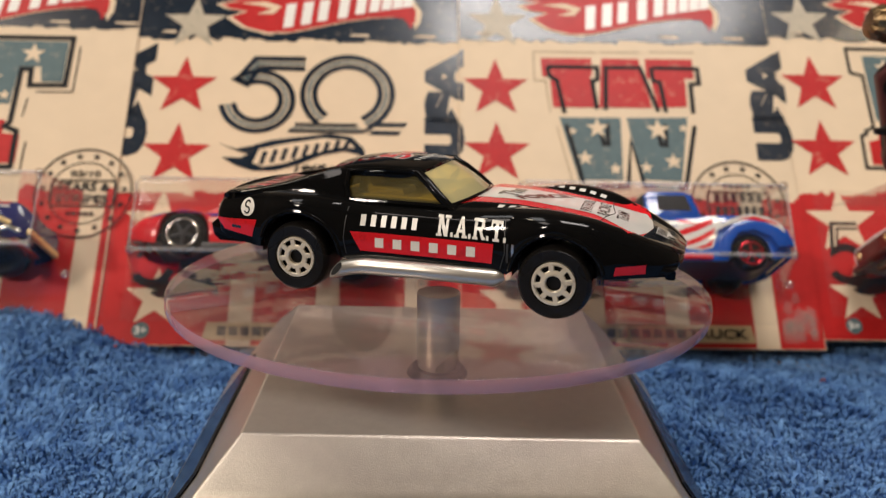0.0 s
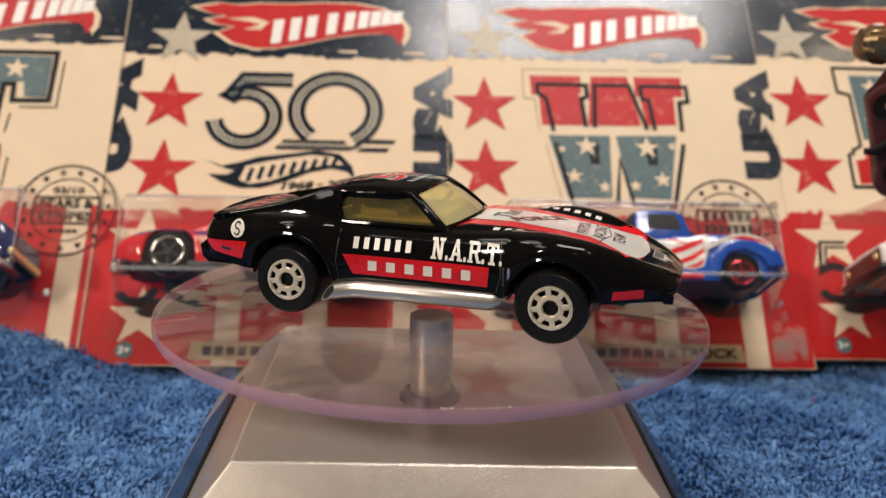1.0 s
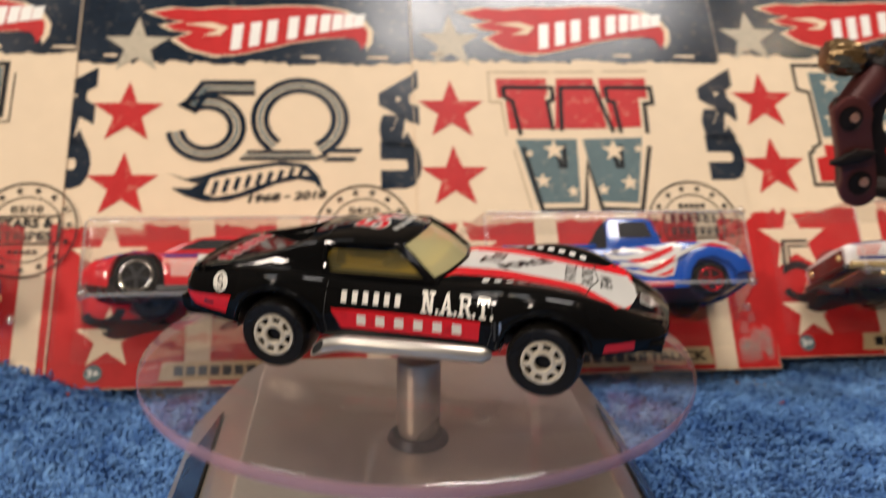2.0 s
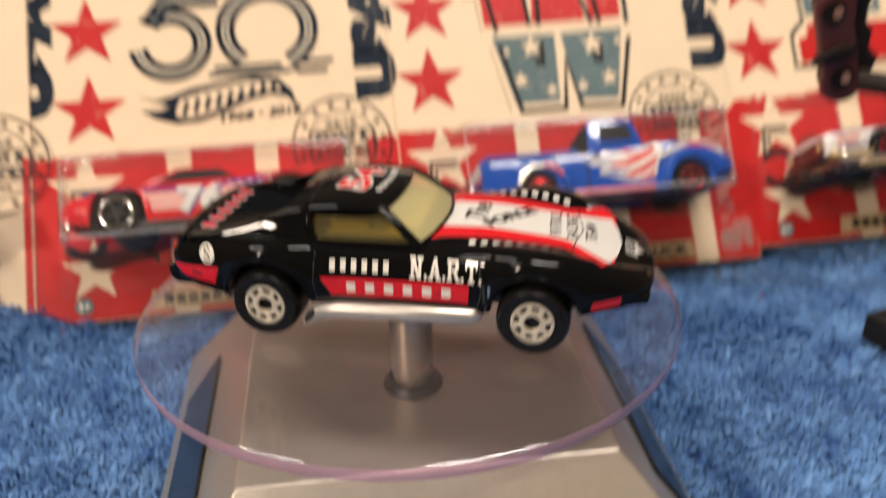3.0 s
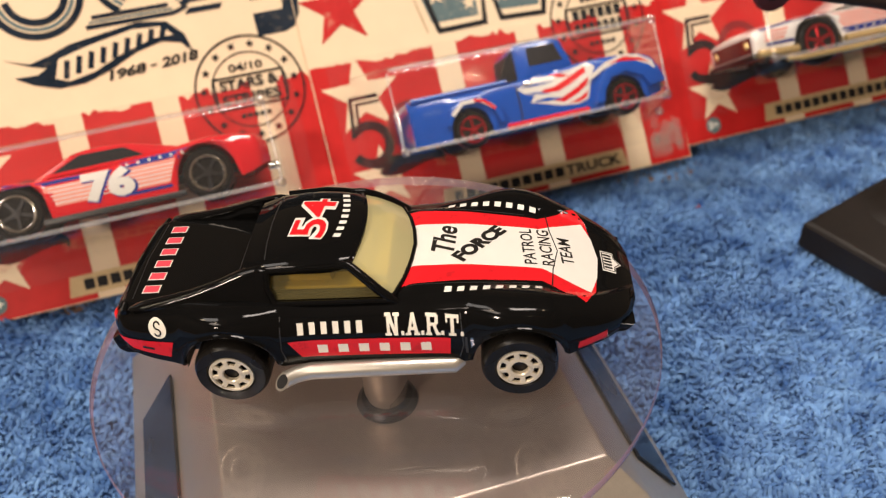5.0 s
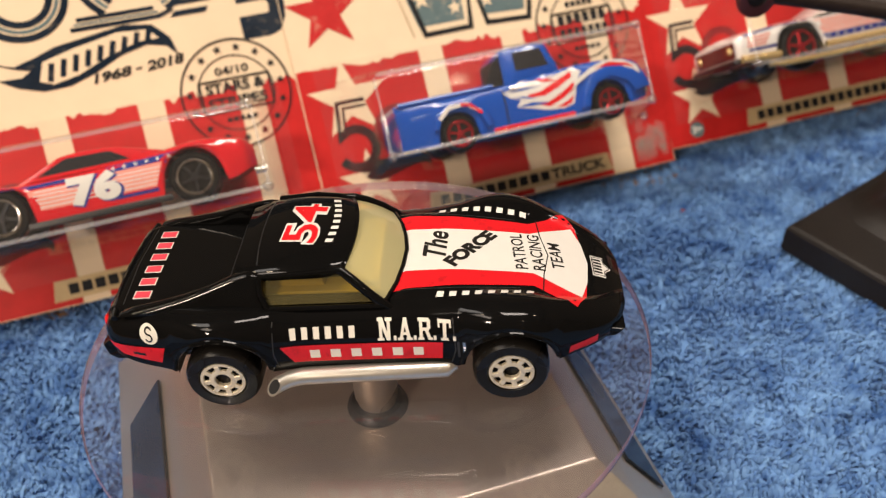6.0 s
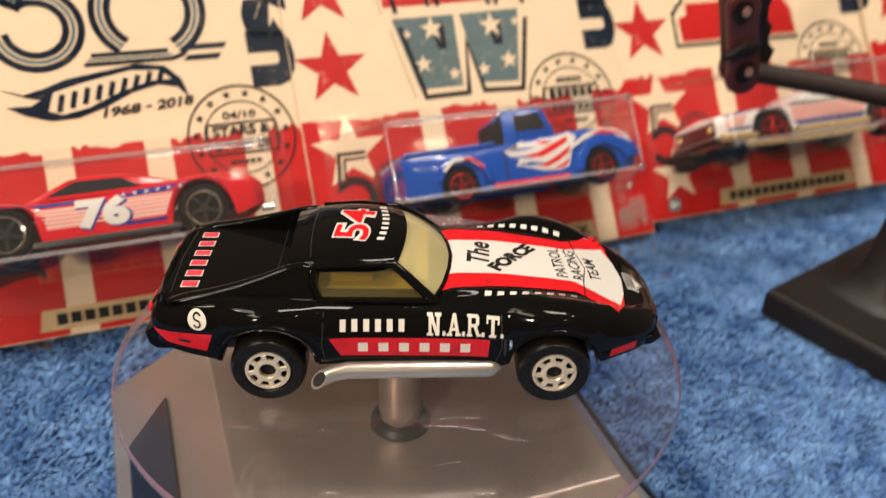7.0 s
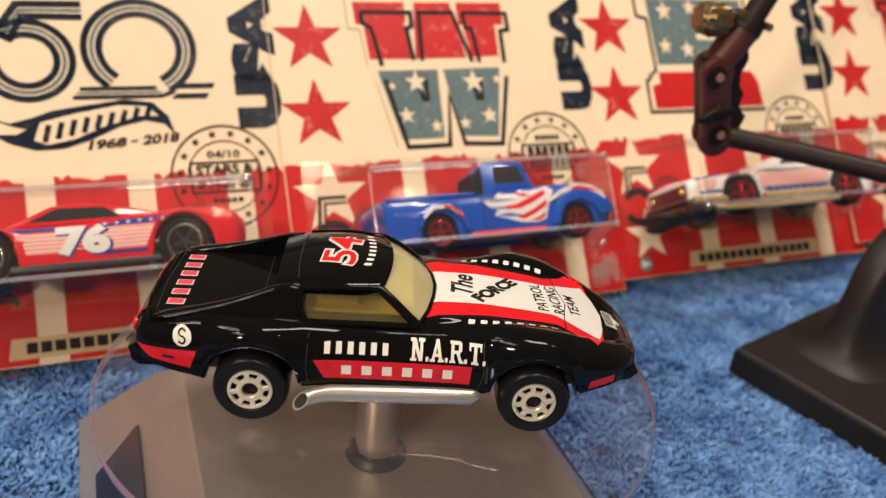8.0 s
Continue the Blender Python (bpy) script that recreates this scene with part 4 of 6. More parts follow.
def decal(name, polys, mat, parent, tree, place, way, lift=0.06, cut=0.9, label="", thing_off=None):
    """Printed areas laid on a curved surface: each outline is cut finely and thrown along a direction on to the surface."""
    bm = bmesh.new()
    for p in polys:
        if len(p) >= 3:
            bm.faces.new([bm.verts.new((a, b, 0)) for a, b in p])
    bmesh.ops.triangulate(bm, faces=bm.faces[:])
    xs = [v.co.x for v in bm.verts]
    ys = [v.co.y for v in bm.verts]
    for lo, hi, ax in ((min(xs), max(xs), Vector((1, 0, 0))), (min(ys), max(ys), Vector((0, 1, 0)))):
        k = lo + cut
        while k < hi:
            bmesh.ops.bisect_plane(bm, geom=bm.verts[:] + bm.edges[:] + bm.faces[:], plane_co=ax * k, plane_no=ax)
            k += cut
    way = Vector(way).normalized()
    lost = []
    for v in bm.verts:
        p = Vector(place(v.co.x, v.co.y))
        hit, nrm, _, _ = tree.ray_cast(p - way * 60, way)
        if hit is None:
            lost.append(v)
            continue
        if nrm.dot(way) > 0:
            nrm = -nrm
        v.co = hit + nrm * lift
    bmesh.ops.delete(bm, geom=lost, context="VERTS")
    bm.normal_update()
    for f in bm.faces:
        if f.normal.dot(way) > 0:
            f.normal_flip()
    return part(name, bm, mat, parent, label, smooth=True)


def toy_wheel(parent, x, y, z, r, width, side, rim_mat, style="slots", rim_r=0.62):
    """A tyre with a rim, standing in the xz plane; side is the way its face looks."""
    t = part("wheel", bm_lathe([(r * 0.55, -width / 2), (r * 0.9, -width / 2), (r * 0.98, -width * 0.40), (r, -width * 0.28), (r, width * 0.28), (r * 0.98, width * 0.40), (r * 0.90, width / 2), (r * (rim_r + 0.04), width / 2), (r * rim_r, width * 0.44), (r * rim_r, width * 0.36), (0, width * 0.36)], 40), m_tyre, parent, "black plastic wheel", smooth=True)
    t.matrix_local = Matrix.Translation((x * MM, y * MM, z * MM)) @ Matrix.Rotation(radians(-90 if side > 0 else 90), 4, "X")
    f = width * 0.5 - 0.12
    R = r * rim_r
    if style == "slots":
        bm = bm_lathe([(R * 0.99, f - 0.5), (R * 0.98, f), (R * 0.86, f + 0.06), (R * 0.82, f - 0.1), (R * 0.82, f - 0.4)], 40)
        part("rim", bm, m_hub, t, "worn silver rim", smooth=True)
        bm = bm_lathe([(R * 0.60, f - 0.4), (R * 0.60, f - 0.05), (R * 0.54, f + 0.05), (R * 0.40, f + 0.05), (R * 0.35, f - 0.1), (R * 0.35, f - 0.7)], 32)
        part("hub", bm, m_hub, t, smooth=True)
        for k in range(8):
            a = radians(45 * k + 10)
            c, s = math.cos(a), math.sin(a)
            bm = bm_box(R * 0.32, R * 0.24, 0.4, (R * 0.69, 0, f - 0.15), 0.08, 1)
            bmesh.ops.rotate(bm, cent=(0, 0, 0), matrix=Matrix.Rotation(a, 3, "Z"), verts=bm.verts)
            part("spoke", bm, m_hub, t)
    else:
        part("rim", bm_lathe([(R * 0.99, f - 0.6), (R * 0.97, f), (R * 0.90, f + 0.08), (R * 0.84, f), (R * 0.80, f - 0.6)], 40), m_chrome if rim_mat is m_dark_chrome else rim_mat, t, "bright rim", smooth=True)
        for k in range(5):
            bm = bm_box(R * 0.70, R * 0.20, 0.5, (R * 0.46, 0, f - 0.45), 0.12, 1)
            bmesh.ops.rotate(bm, cent=(0, 0, 0), matrix=Matrix.Rotation(radians(72 * k + 18), 3, "Z"), verts=bm.verts)
            part("spoke", bm, rim_mat, t)
        part("hub", bm_lathe([(R * 0.22, f - 0.5), (R * 0.22, f - 0.05), (0, f)], 20), rim_mat, t, smooth=True)
    return t


def chaikin(pts, rounds=2):
    """An open line with its corners cut round; the ends stay."""
    for _ in range(rounds):
        out = [pts[0]]
        for a, b in zip(pts, pts[1:]):
            out += [tuple(p * 0.75 + q * 0.25 for p, q in zip(a, b)), tuple(p * 0.25 + q * 0.75 for p, q in zip(a, b))]
        pts = out + [pts[-1]]
    return pts


def racer_rings(keys, x0, x1, step, wheels):
    """Rings of the racing car's shell: leaning flanks, round fender crests and a flat hood or deck between them."""
    rings, n = [], round((x1 - x0) / step)
    for i in range(n + 1):
        x = x0 + (x1 - x0) * i / n
        w, zs, zc, zb, flat = (spline(keys[k], x) for k in ("w", "zs", "zc", "zb", "flat"))
        lip = 0.0
        for wx, wz, wr in wheels:
            d = abs(x - wx)
            if d < wr:
                zb = max(zb, wz + math.sqrt(wr * wr - d * d))
            lip = max(lip, 0.5 * max(0.0, 1 - abs(d - wr * 0.55) / (wr * 0.75)))
        h = zs - zb
        crest = max(flat + 0.6, w - 4.2)
        half = [(w - 0.25 + lip, zb), (w - 0.05 + lip * 0.7, zb + 0.22 * h), (w, zb + 0.45 * h), (w - 0.55, zb + 0.70 * h), (w - 1.5, zb + 0.90 * h), (w - 2.7, zs - 0.02 * h),
                (crest, zs + 0.06), (crest * 0.62 + flat * 0.38, zs * 0.8 + zc * 0.2), (flat + (crest - flat) * 0.2, zs * 0.2 + zc * 0.8), (flat, zc - 0.06), (flat * 0.6, zc), (flat * 0.25, zc + 0.05), (0.0, zc + 0.06)]
        half = chaikin(half, 2)
        rings.append([(x, -y, z) for y, z in half] + [(x, y, z) for y, z in half[-2::-1]])
    return rings


def slab_team(cx, cy, w, h):
    """The team's four initials in slab letters: stems, slanting strokes and serifs as three layers."""
    def box(a, b, c, d):
        return [(a, b), (c, b), (c, d), (a, d)]
    n = ([box(0.12, 0, 0.33, 1), box(0.67, 0, 0.88, 1)], [[(0.14, 1), (0.38, 1), (0.86, 0), (0.62, 0)]], [box(0, 0, 0.45, 0.13), box(0, 0.87, 0.36, 1), box(0.55, 0.87, 1, 1)])
    a = ([[(0.07, 0), (0.29, 0), (0.58, 1), (0.40, 1)]], [[(0.68, 0), (0.94, 0), (0.63, 1), (0.41, 1)]], [box(0.26, 0.26, 0.74, 0.40), box(-0.03, 0, 0.38, 0.13), box(0.60, 0, 1.03, 0.13)])
    r = ([box(0.10, 0, 0.33, 1), box(0.66, 0.54, 0.90, 0.94)], [[(0.48, 0.50), (0.72, 0.50), (1.0, 0), (0.75, 0)], box(0.30, 0.45, 0.78, 0.60), box(0.30, 0.85, 0.80, 1)], [box(0, 0, 0.43, 0.13), box(0, 0.87, 0.30, 1), box(0.80, 0, 1.06, 0.13)])
    t = ([box(0.37, 0, 0.63, 1)], [box(0, 0.84, 1, 1)], [box(0, 0.64, 0.14, 0.90), box(0.86, 0.64, 1, 0.90), box(0.22, 0, 0.78, 0.13)])
    layers = [[], [], []]
    x = 0.0
    for glyph, wide in ((n, 1.0), (a, 0.95), (r, 0.95), (t, 0.90)):
        for out, polys in zip(layers, glyph):
            out += [[(x + p * wide, q) for p, q in poly] for poly in polys]
        layers[0].append(box(x + wide + 0.10, 0, x + wide + 0.30, 0.22))
        x += wide + 0.42
    total = x - 0.12
    return [[[(cx + (p / total - 0.5) * w, cy + (q - 0.5) * h) for p, q in poly] for poly in out] for out in layers]


def sports_car():
    HEAD = -18.5
    base = DISC @ Matrix.Rotation(radians(HEAD), 4, "Z") @ Matrix.Translation((0.0020, 0.0007, 0.00002))
    t = thing("toy_sports_car", base, "glossy black die-cast sports car with red and white racing decals", "toy car")
    R, AX = 5.9, 22.2
    LIFT = 0.58  # the shell's height over the disc
    keys = {
        "w": [(-41.0, 11.6), (-39.8, 13.3), (-36, 14.9), (-30, 16.2), (-22.2, 17.5), (-14, 16.5), (-9, 16.0), (0, 15.9), (9, 16.0), (14, 16.4), (22.2, 17.5), (28, 16.6), (33, 14.7), (37, 12.4), (39.6, 9.6), (40.8, 6.4)],
        "zs": [(-41.0, 12.4), (-39.8, 13.6), (-35, 14.5), (-27, 15.6), (-21, 15.8), (-15, 15.2), (-8, 14.7), (0, 14.7), (8, 14.9), (14, 15.5), (20, 16.0), (26, 15.3), (31, 13.7), (36, 11.6), (39.6, 9.9), (40.8, 9.0)],
        "zc": [(-41.0, 12.6), (-39.8, 14.3), (-38.4, 14.7), (-34, 14.8), (-20, 14.9), (-10, 14.9), (0, 14.8), (4, 15.1), (7, 15.8), (12, 15.8), (20, 15.1), (26.4, 14.2), (31, 12.9), (35, 11.7), (39, 10.2), (40.8, 9.1)],
        "zb": [(-41.0, 9.6), (-39.8, 7.6), (-34, 6.4), (-28, 6.0), (-15, 5.6), (0, 5.4), (15, 5.6), (28, 6.2), (35, 6.5), (39.6, 7.2), (40.8, 7.9)],
        "flat": [(-41.0, 9.5), (-36, 11.2), (-20, 11.6), (0, 11.4), (7, 10.2), (24, 9.2), (30, 10.0), (35, 8.0), (40.8, 3.6)],
    }
    bm = ring_bm(racer_rings(keys, -41.0, 40.8, 0.7, [(AX, 5.4, 7.3), (-AX, 5.4, 7.5)]))
    tree = BVHTree.FromBMesh(bm)
    part("body", bm, m_black, t, smooth=True)
    for sy in (-1, 1):
        for wx, wr in ((AX, 7.4), (-AX, 7.6)):
            line = []
            for a in range(6, 175, 6):
                x, z = wx + wr * math.cos(radians(a)), 5.4 + wr * math.sin(radians(a))
                hit = tree.ray_cast(Vector((x, sy * 40, z + 0.2)), Vector((0, -sy, 0)))[0]
                if hit is not None:
                    line.append((x, hit.y - sy * 0.1, z + 0.1))
            part("arch_lip", bm_tube(line, 0.45, 8), m_black, t, smooth=True)
            # the dark inside of the arch
            inner = bm_lathe([(wr - 0.3, 7.5), (wr - 0.3, 16.0)], 32, "Y")
            bmesh.ops.delete(inner, geom=[v for v in inner.verts if v.co.z < -0.5], context="VERTS")
            if sy > 0:
                bmesh.ops.rotate(inner, cent=(0, 0, 0), matrix=Matrix.Rotation(radians(180), 3, "Z"), verts=inner.verts)
            bmesh.ops.translate(inner, vec=(wx, 0, 5.3), verts=inner.verts)
            part("wheel_arch", inner, m_flat_black, t)
    # chin, grille and base
    part("chin", bm_prism([(29, 6.2), (31, 5.2), (38.8, 6.4), (40.2, 7.8), (35, 8.6)], -11.6, 11.6, 0.5), m_black, t, smooth=True)
    for y in (-6.6, -4.2, -1.8, 1.8, 4.2, 6.6):
        part("grille_bar", bm_box(0.5, 1.7, 0.9, (39.6, y, 7.3), 0.15, 1), m_flat_black, t)
    for sy in (-1, 1):
        part("bumper_tooth", bm_box(1.6, 1.0, 1.5, (39.2, sy * 9.0, 6.2), 0.3, 2), m_black, t)
    part("chassis", bm_box(68, 24, 2.6, (-1, 0, 6.4), 0.6, 2), m_flat_black, t)
    for sx in (AX, -AX):
        part("axle", bm_tube([(sx, -15, R), (sx, 15, R)], 0.7, 10), m_chrome, t)
        for sy in (-1, 1):
            toy_wheel(t, sx, sy * 14.4, R, R, 7.2, sy, m_hub, "slots", 0.60)
    # yellow moulded interior
    part("interior_tub", bm_box(21, 19, 0.6, (-8.0, 0, 15.3), 0.2, 1), m_interior, t)
    for sy in (-1, 1):
        part("seat", bm_prism([(-15.0, 15.4), (-14.4, 19.0), (-13.2, 19.2), (-12.0, 16.8), (-6.5, 16.5), (-6.0, 15.4)], sy * 4.8 - 3.2, sy * 4.8 + 3.2, 0.5), m_interior, t, smooth=True)
        part("headrest", bm_box(1.2, 3.4, 1.0, (-14.0, sy * 4.8, 19.3), 0.4, 2), m_interior, t, smooth=True)
    part("dashboard", bm_box(3.0, 17.0, 1.5, (1.0, 0, 16.0), 0.5, 2), m_interior, t, smooth=True)
    w = part("steering_wheel", bm_lathe([(1.7, -0.2), (2.0, 0), (1.7, 0.2), (1.4, 0), (1.7, -0.2)], 20), m_interior, t)
    w.matrix_local = Matrix.Translation((-1.4 * MM, 4.8 * MM, 17.2 * MM)) @ Matrix.Rotation(radians(-60), 4, "Y")

    # roof: a crowned panel with turned-down sides
    def roof_w(x):
        return spline([(-19.4, 9.7), (-15, 10.6), (-9, 10.7), (-4, 10.1), (-2.6, 9.7)], x)

    def roof_z(x, y):
        return spline([(-19.4, 19.3), (-16, 20.0), (-10, 20.5), (-4, 20.3), (-2.6, 20.0)], x) + 1.0 * (1 - (y / roof_w(x)) ** 2)
    bm = bmesh.new()
    nx, ny = 24, 20
    top, low = [], []
    for i in range(nx + 1):
        x = -19.4 + 16.8 * i / nx
        ta, tb = [], []
        for j in range(ny + 1):
            y = math.sin(math.pi / 2 * (-1 + 2 * j / ny))
            yy = y * roof_w(x)
            bow = 1.5 * (1 - y * y) * (i / nx) ** 3
            z = roof_z(x, yy) - 0.9 * max(0.0, (abs(y) - 0.86) / 0.14) ** 2
            ta.append(bm.verts.new((x + bow, yy, z)))
            tb.append(bm.verts.new((x + bow, yy * 0.98, z - 0.7)))
        top.append(ta)
        low.append(tb)
    for i in range(nx):
        for j in range(ny):
            bm.faces.new((top[i][j], top[i + 1][j], top[i + 1][j + 1], top[i][j + 1]))
            bm.faces.new((low[i][j], low[i][j + 1], low[i + 1][j + 1], low[i + 1][j]))
    for i in range(nx):
        for j in (0, ny):
            bm.faces.new((top[i][j], low[i][j], low[i + 1][j], top[i + 1][j]))
    for j in range(ny):
        for i in (0, nx):
            bm.faces.new((top[i][j], top[i][j + 1], low[i][j + 1], low[i][j]))
    bmesh.ops.recalc_face_normals(bm, faces=bm.faces)
    rtree = BVHTree.FromBMesh(bm)
    part("roof", bm, m_black, t, smooth=True)
    for sy in (-1, 1):
        part("pillar", bm_tube([(5.2, sy * 12.4, 13.4), (3.3, sy * 12.3, 15.0), (1.4, sy * 11.9, 16.6), (-0.8, sy * 11.0, 18.4), (-3.0, sy * 9.9, 19.9), (-5, sy * 10.0, 20.1)], [0.55, 0.72, 0.75, 0.75, 0.75, 0.5], 12), m_black, t, smooth=True)
        # the buttress behind the door runs down to the tail
        line = [(-14.6, 14.6), (-15.6, 17.4), (-15.4, 19.6), (-17.2, 20.0), (-19.6, 19.5), (-23.0, 18.3), (-27.0, 17.0), (-31.0, 16.0), (-35.5, 15.1), (-38.0, 14.4), (-26, 14.2)]
        bm = bmesh.new()
        va, vb = [], []
        for x, z in line:
            k = max(0.0, z - 14.6)
            va.append(bm.verts.new((x, sy * (13.1 - 0.50 * k), z)))
            vb.append(bm.verts.new((x, sy * (10.2 - 0.22 * k + (0.0 if x > -21 else 0.5)), z)))
        n = len(line)
        bm.faces.new(va)
        bm.faces.new(vb[::-1])
        for i in range(n):
            bm.faces.new((va[i], vb[i], vb[(i + 1) % n], va[(i + 1) % n]))
        bmesh.ops.recalc_face_normals(bm, faces=bm.faces)
        bmesh.ops.bevel(bm, geom=bm.edges[:], offset=0.5, segments=3, affect="EDGES", profile=0.5)
        bmesh.ops.triangulate(bm, faces=[f for f in bm.faces if len(f.verts) > 4])
        part("sail_panel", bm, m_black, t, smooth=True)
        q = [(1.6, 12.3, 15.3), (-14.4, 12.3, 15.2), (-15.4, 11.4, 17.4), (-15.2, 10.6, 19.5), (-3.4, 10.0, 19.9), (-0.6, 11.0, 18.2)]
        win = part("side_window", bm_polys([[(x, z) for x, _, z in q]], 0), m_side_glass, t, "yellow tinted side window")
        for v, (x, y, z) in zip(win.data.vertices, q):
            v.co = Vector((x, sy * (y - 0.35), z)) * MM
        part("window_frame", bm_tube([(3.4, sy * 12.6, 15.0), (-6, sy * 12.7, 15.0), (-14.8, sy * 12.6, 14.9)], 0.45, 8), m_black, t, smooth=True)
        part("window_frame", bm_tube([(-14.6, sy * 12.6, 14.9), (-15.5, sy * 11.6, 17.4), (-15.2, sy * 10.7, 19.6)], 0.55, 8), m_black, t, smooth=True)
        part("drip_rail", bm_tube([(-15.6, sy * 10.75, 19.7), (-9, sy * 10.85, 20.2), (-3.0, sy * 10.1, 20.0)], 0.42, 8), m_black, t, smooth=True)
        # side pipe
        tip = Vector((-14.3, sy * 18.3, 4.1))
        bm = bm_tube([tip, (-13.6, sy * 17.8, 4.2), (-12.2, sy * 17.1, 4.4), (-10.0, sy * 16.7, 4.7), (0, sy * 16.4, 4.8), (12.4, sy * 16.0, 4.8), (13.6, sy * 15.4, 5.1)], [1.22, 1.28, 1.3, 1.38, 1.4, 1.4, 0.9], 18)
        bm.verts.ensure_lookup_table()
        # its end is cut on the slant, facing outwards and up
        axis, cut = Vector((-0.8, sy * 0.57, -0.11)).normalized(), Vector((-0.50, sy * 0.62, 0.60)).normalized()
        rim = []
        for v in bm.verts[:18]:
            v.co -= axis * ((v.co - tip).dot(cut) / axis.dot(cut))
            rim.append(tip + (v.co - tip) * 0.76 + cut * 0.05)
        part("side_pipe", bm, m_pipe, t, "dull silver side pipe", smooth=True)
        mesh_part("pipe_mouth", rim, [tuple(range(18))], m_flat_black, t, "dark pipe mouth")
        part("sill", bm_box(26, 1.6, 1.6, (0.2, sy * 14.6, 5.7), 0.4, 2), m_flat_black, t, smooth=True)
        for y in (9.4, 6.4):
            lamp = part("tail_lamp", bm_lathe([(0, 0.85), (0.8, 0.7), (1.25, 0.3), (1.35, 0), (1.35, -0.9)], 20), m_lamp_red, t, "round red tail lamp", smooth=True)
            lamp.matrix_local = Matrix.Translation((-40.9 * MM, sy * y * MM, 11.2 * MM)) @ Matrix.Rotation(radians(-90), 4, "Y")
    part("rear_bumper", bm_prism([(-41.6, 6.4), (-42.0, 8.6), (-40.6, 9.6), (-36, 8.6), (-36, 5.4), (-40.4, 5.4)], -12.6, 12.6, 0.5), m_black, t, smooth=True)
    part("number_plate", bm_box(0.3, 7, 2.2, (-41.15, 0, 11.0), 0.1, 1), m_flat_black, t)
    part("spoiler_lip", bm_tube([(-38.6, -12.4, 13.9), (-39.4, -6, 14.3), (-39.6, 0, 14.4), (-39.4, 6, 14.3), (-38.6, 12.4, 13.9)], 0.5, 8), m_black, t, smooth=True)

    def sheet(name, lo, hi, bow_lo, bow_hi, rise, label):
        n, k = 16, 8
        vs, fs = [], []
        for i in range(k + 1):
            a = i / k
            for j in range(n + 1):
                y = -1 + 2 * j / n
                x = (lo[0] + bow_lo * (1 - y * y)) * (1 - a) + (hi[0] + bow_hi * (1 - y * y)) * a
                z = (lo[2] + rise * (1 - y * y)) * (1 - a) + (hi[2] + 0.9 * (1 - y * y)) * a + 0.35 * math.sin(math.pi * a)
                vs.append((x, y * (lo[1] * (1 - a) + hi[1] * a), z))
        for i in range(k):
            for j in range(n):
                fs.append((i * (n + 1) + j, i * (n + 1) + j + 1, (i + 1) * (n + 1) + j + 1, (i + 1) * (n + 1) + j))
        return mesh_part(name, vs, fs, m_yellow_glass, t, label, smooth=True)
    sheet("windscreen", (3.3, 12.2, 15.0), (-2.9, 9.6, 19.8), 2.9, 1.4, 0.8, "yellow tinted windscreen")
    sheet("rear_window", (-20.6, 9.4, 14.8), (-19.2, 8.8, 19.1), 0.4, 0.2, 0.0, "yellow tinted rear window")
    part("cowl", bm_tube([(3.3, -12.2, 15.1), (4.9, -8, 15.5), (5.8, -4, 15.85), (6.2, 0, 15.95), (5.8, 4, 15.85), (4.9, 8, 15.5), (3.3, 12.2, 15.1)], 0.36, 8), m_black, t, smooth=True)
    part("header_rail", bm_tube([(-3.0, -9.6, 19.95), (-2.0, -5, 20.55), (-1.5, 0, 20.8), (-2.0, 5, 20.55), (-3.0, 9.6, 19.95)], 0.36, 8), m_black, t, smooth=True)
    for k in (-1, 1):
        part("wiper", bm_tube([(5.2, k * 2 + 3.4, 15.9), (3.4, k * 2 - 0.6, 17.2)], 0.14, 6), m_flat_black, t)

    # hood decals; letters read from the nose
    down = (0, 0, -1)
    top_place = lambda a, b: (a, b, 30)
    red = [(4.3, 9.8), (10, 9.4), (26.2, 8.2), (28.0, 9.3), (32.4, 12.1), (34.2, 9), (35.4, 0), (34.2, -9), (32.4, -12.1), (28.0, -9.3), (26.2, -8.2), (10, -9.4), (4.3, -9.8), (5.7, -5), (6.2, 0), (5.7, 5)]
    white = [(5.6, 5.5), (26.2, 5.2), (28.4, 6.4), (33.5, 9.0), (34.8, 5), (35.4, 0), (34.8, -5), (33.5, -9.0), (28.4, -6.4), (26.2, -5.2), (5.6, -5.5), (6.3, 0)]
    decal("hood_stripe", [red], m_dec_red, t, tree, top_place, down, 0.06)
    decal("hood_stripe", [white], m_dec_white, t, tree, top_place, down, 0.12)

    def from_nose(cx, cy):
        return lambda a, b: (cx - b, cy + a, 30)
    for words, cx, cy, w, h, tilt, bold, shear in (("The", 10.9, 1.3, 7.0, 3.8, -4, 0.25, 0.35), ("FORCE", 16.5, 0.3, 11.2, 2.7, -39, 0.6, 0.0), ("PATROL", 24.2, 0.2, 9.2, 2.0, 4, 0.1, 0.0), ("RACING", 27.0, 0.3, 9.2, 2.0, 4, 0.1, 0.0), ("TEAM", 30.2, 0.3, 6.6, 2.0, 4, 0.1, 0.0)):
        decal("lettering", fit_text(words, 0, 0, w, h, tilt, bold, shear), m_dec_black, t, tree, from_nose(cx, cy), down, 0.17, 1.5)
    decal("hood_seam", ribbon([(-9.4, 0.9), (-5.0, 0.5), (0, -0.5), (5.0, 0.5), (9.4, 0.9)], 0.17), m_dec_black, t, tree, from_nose(28.4, 0), down, 0.16, 1.5)
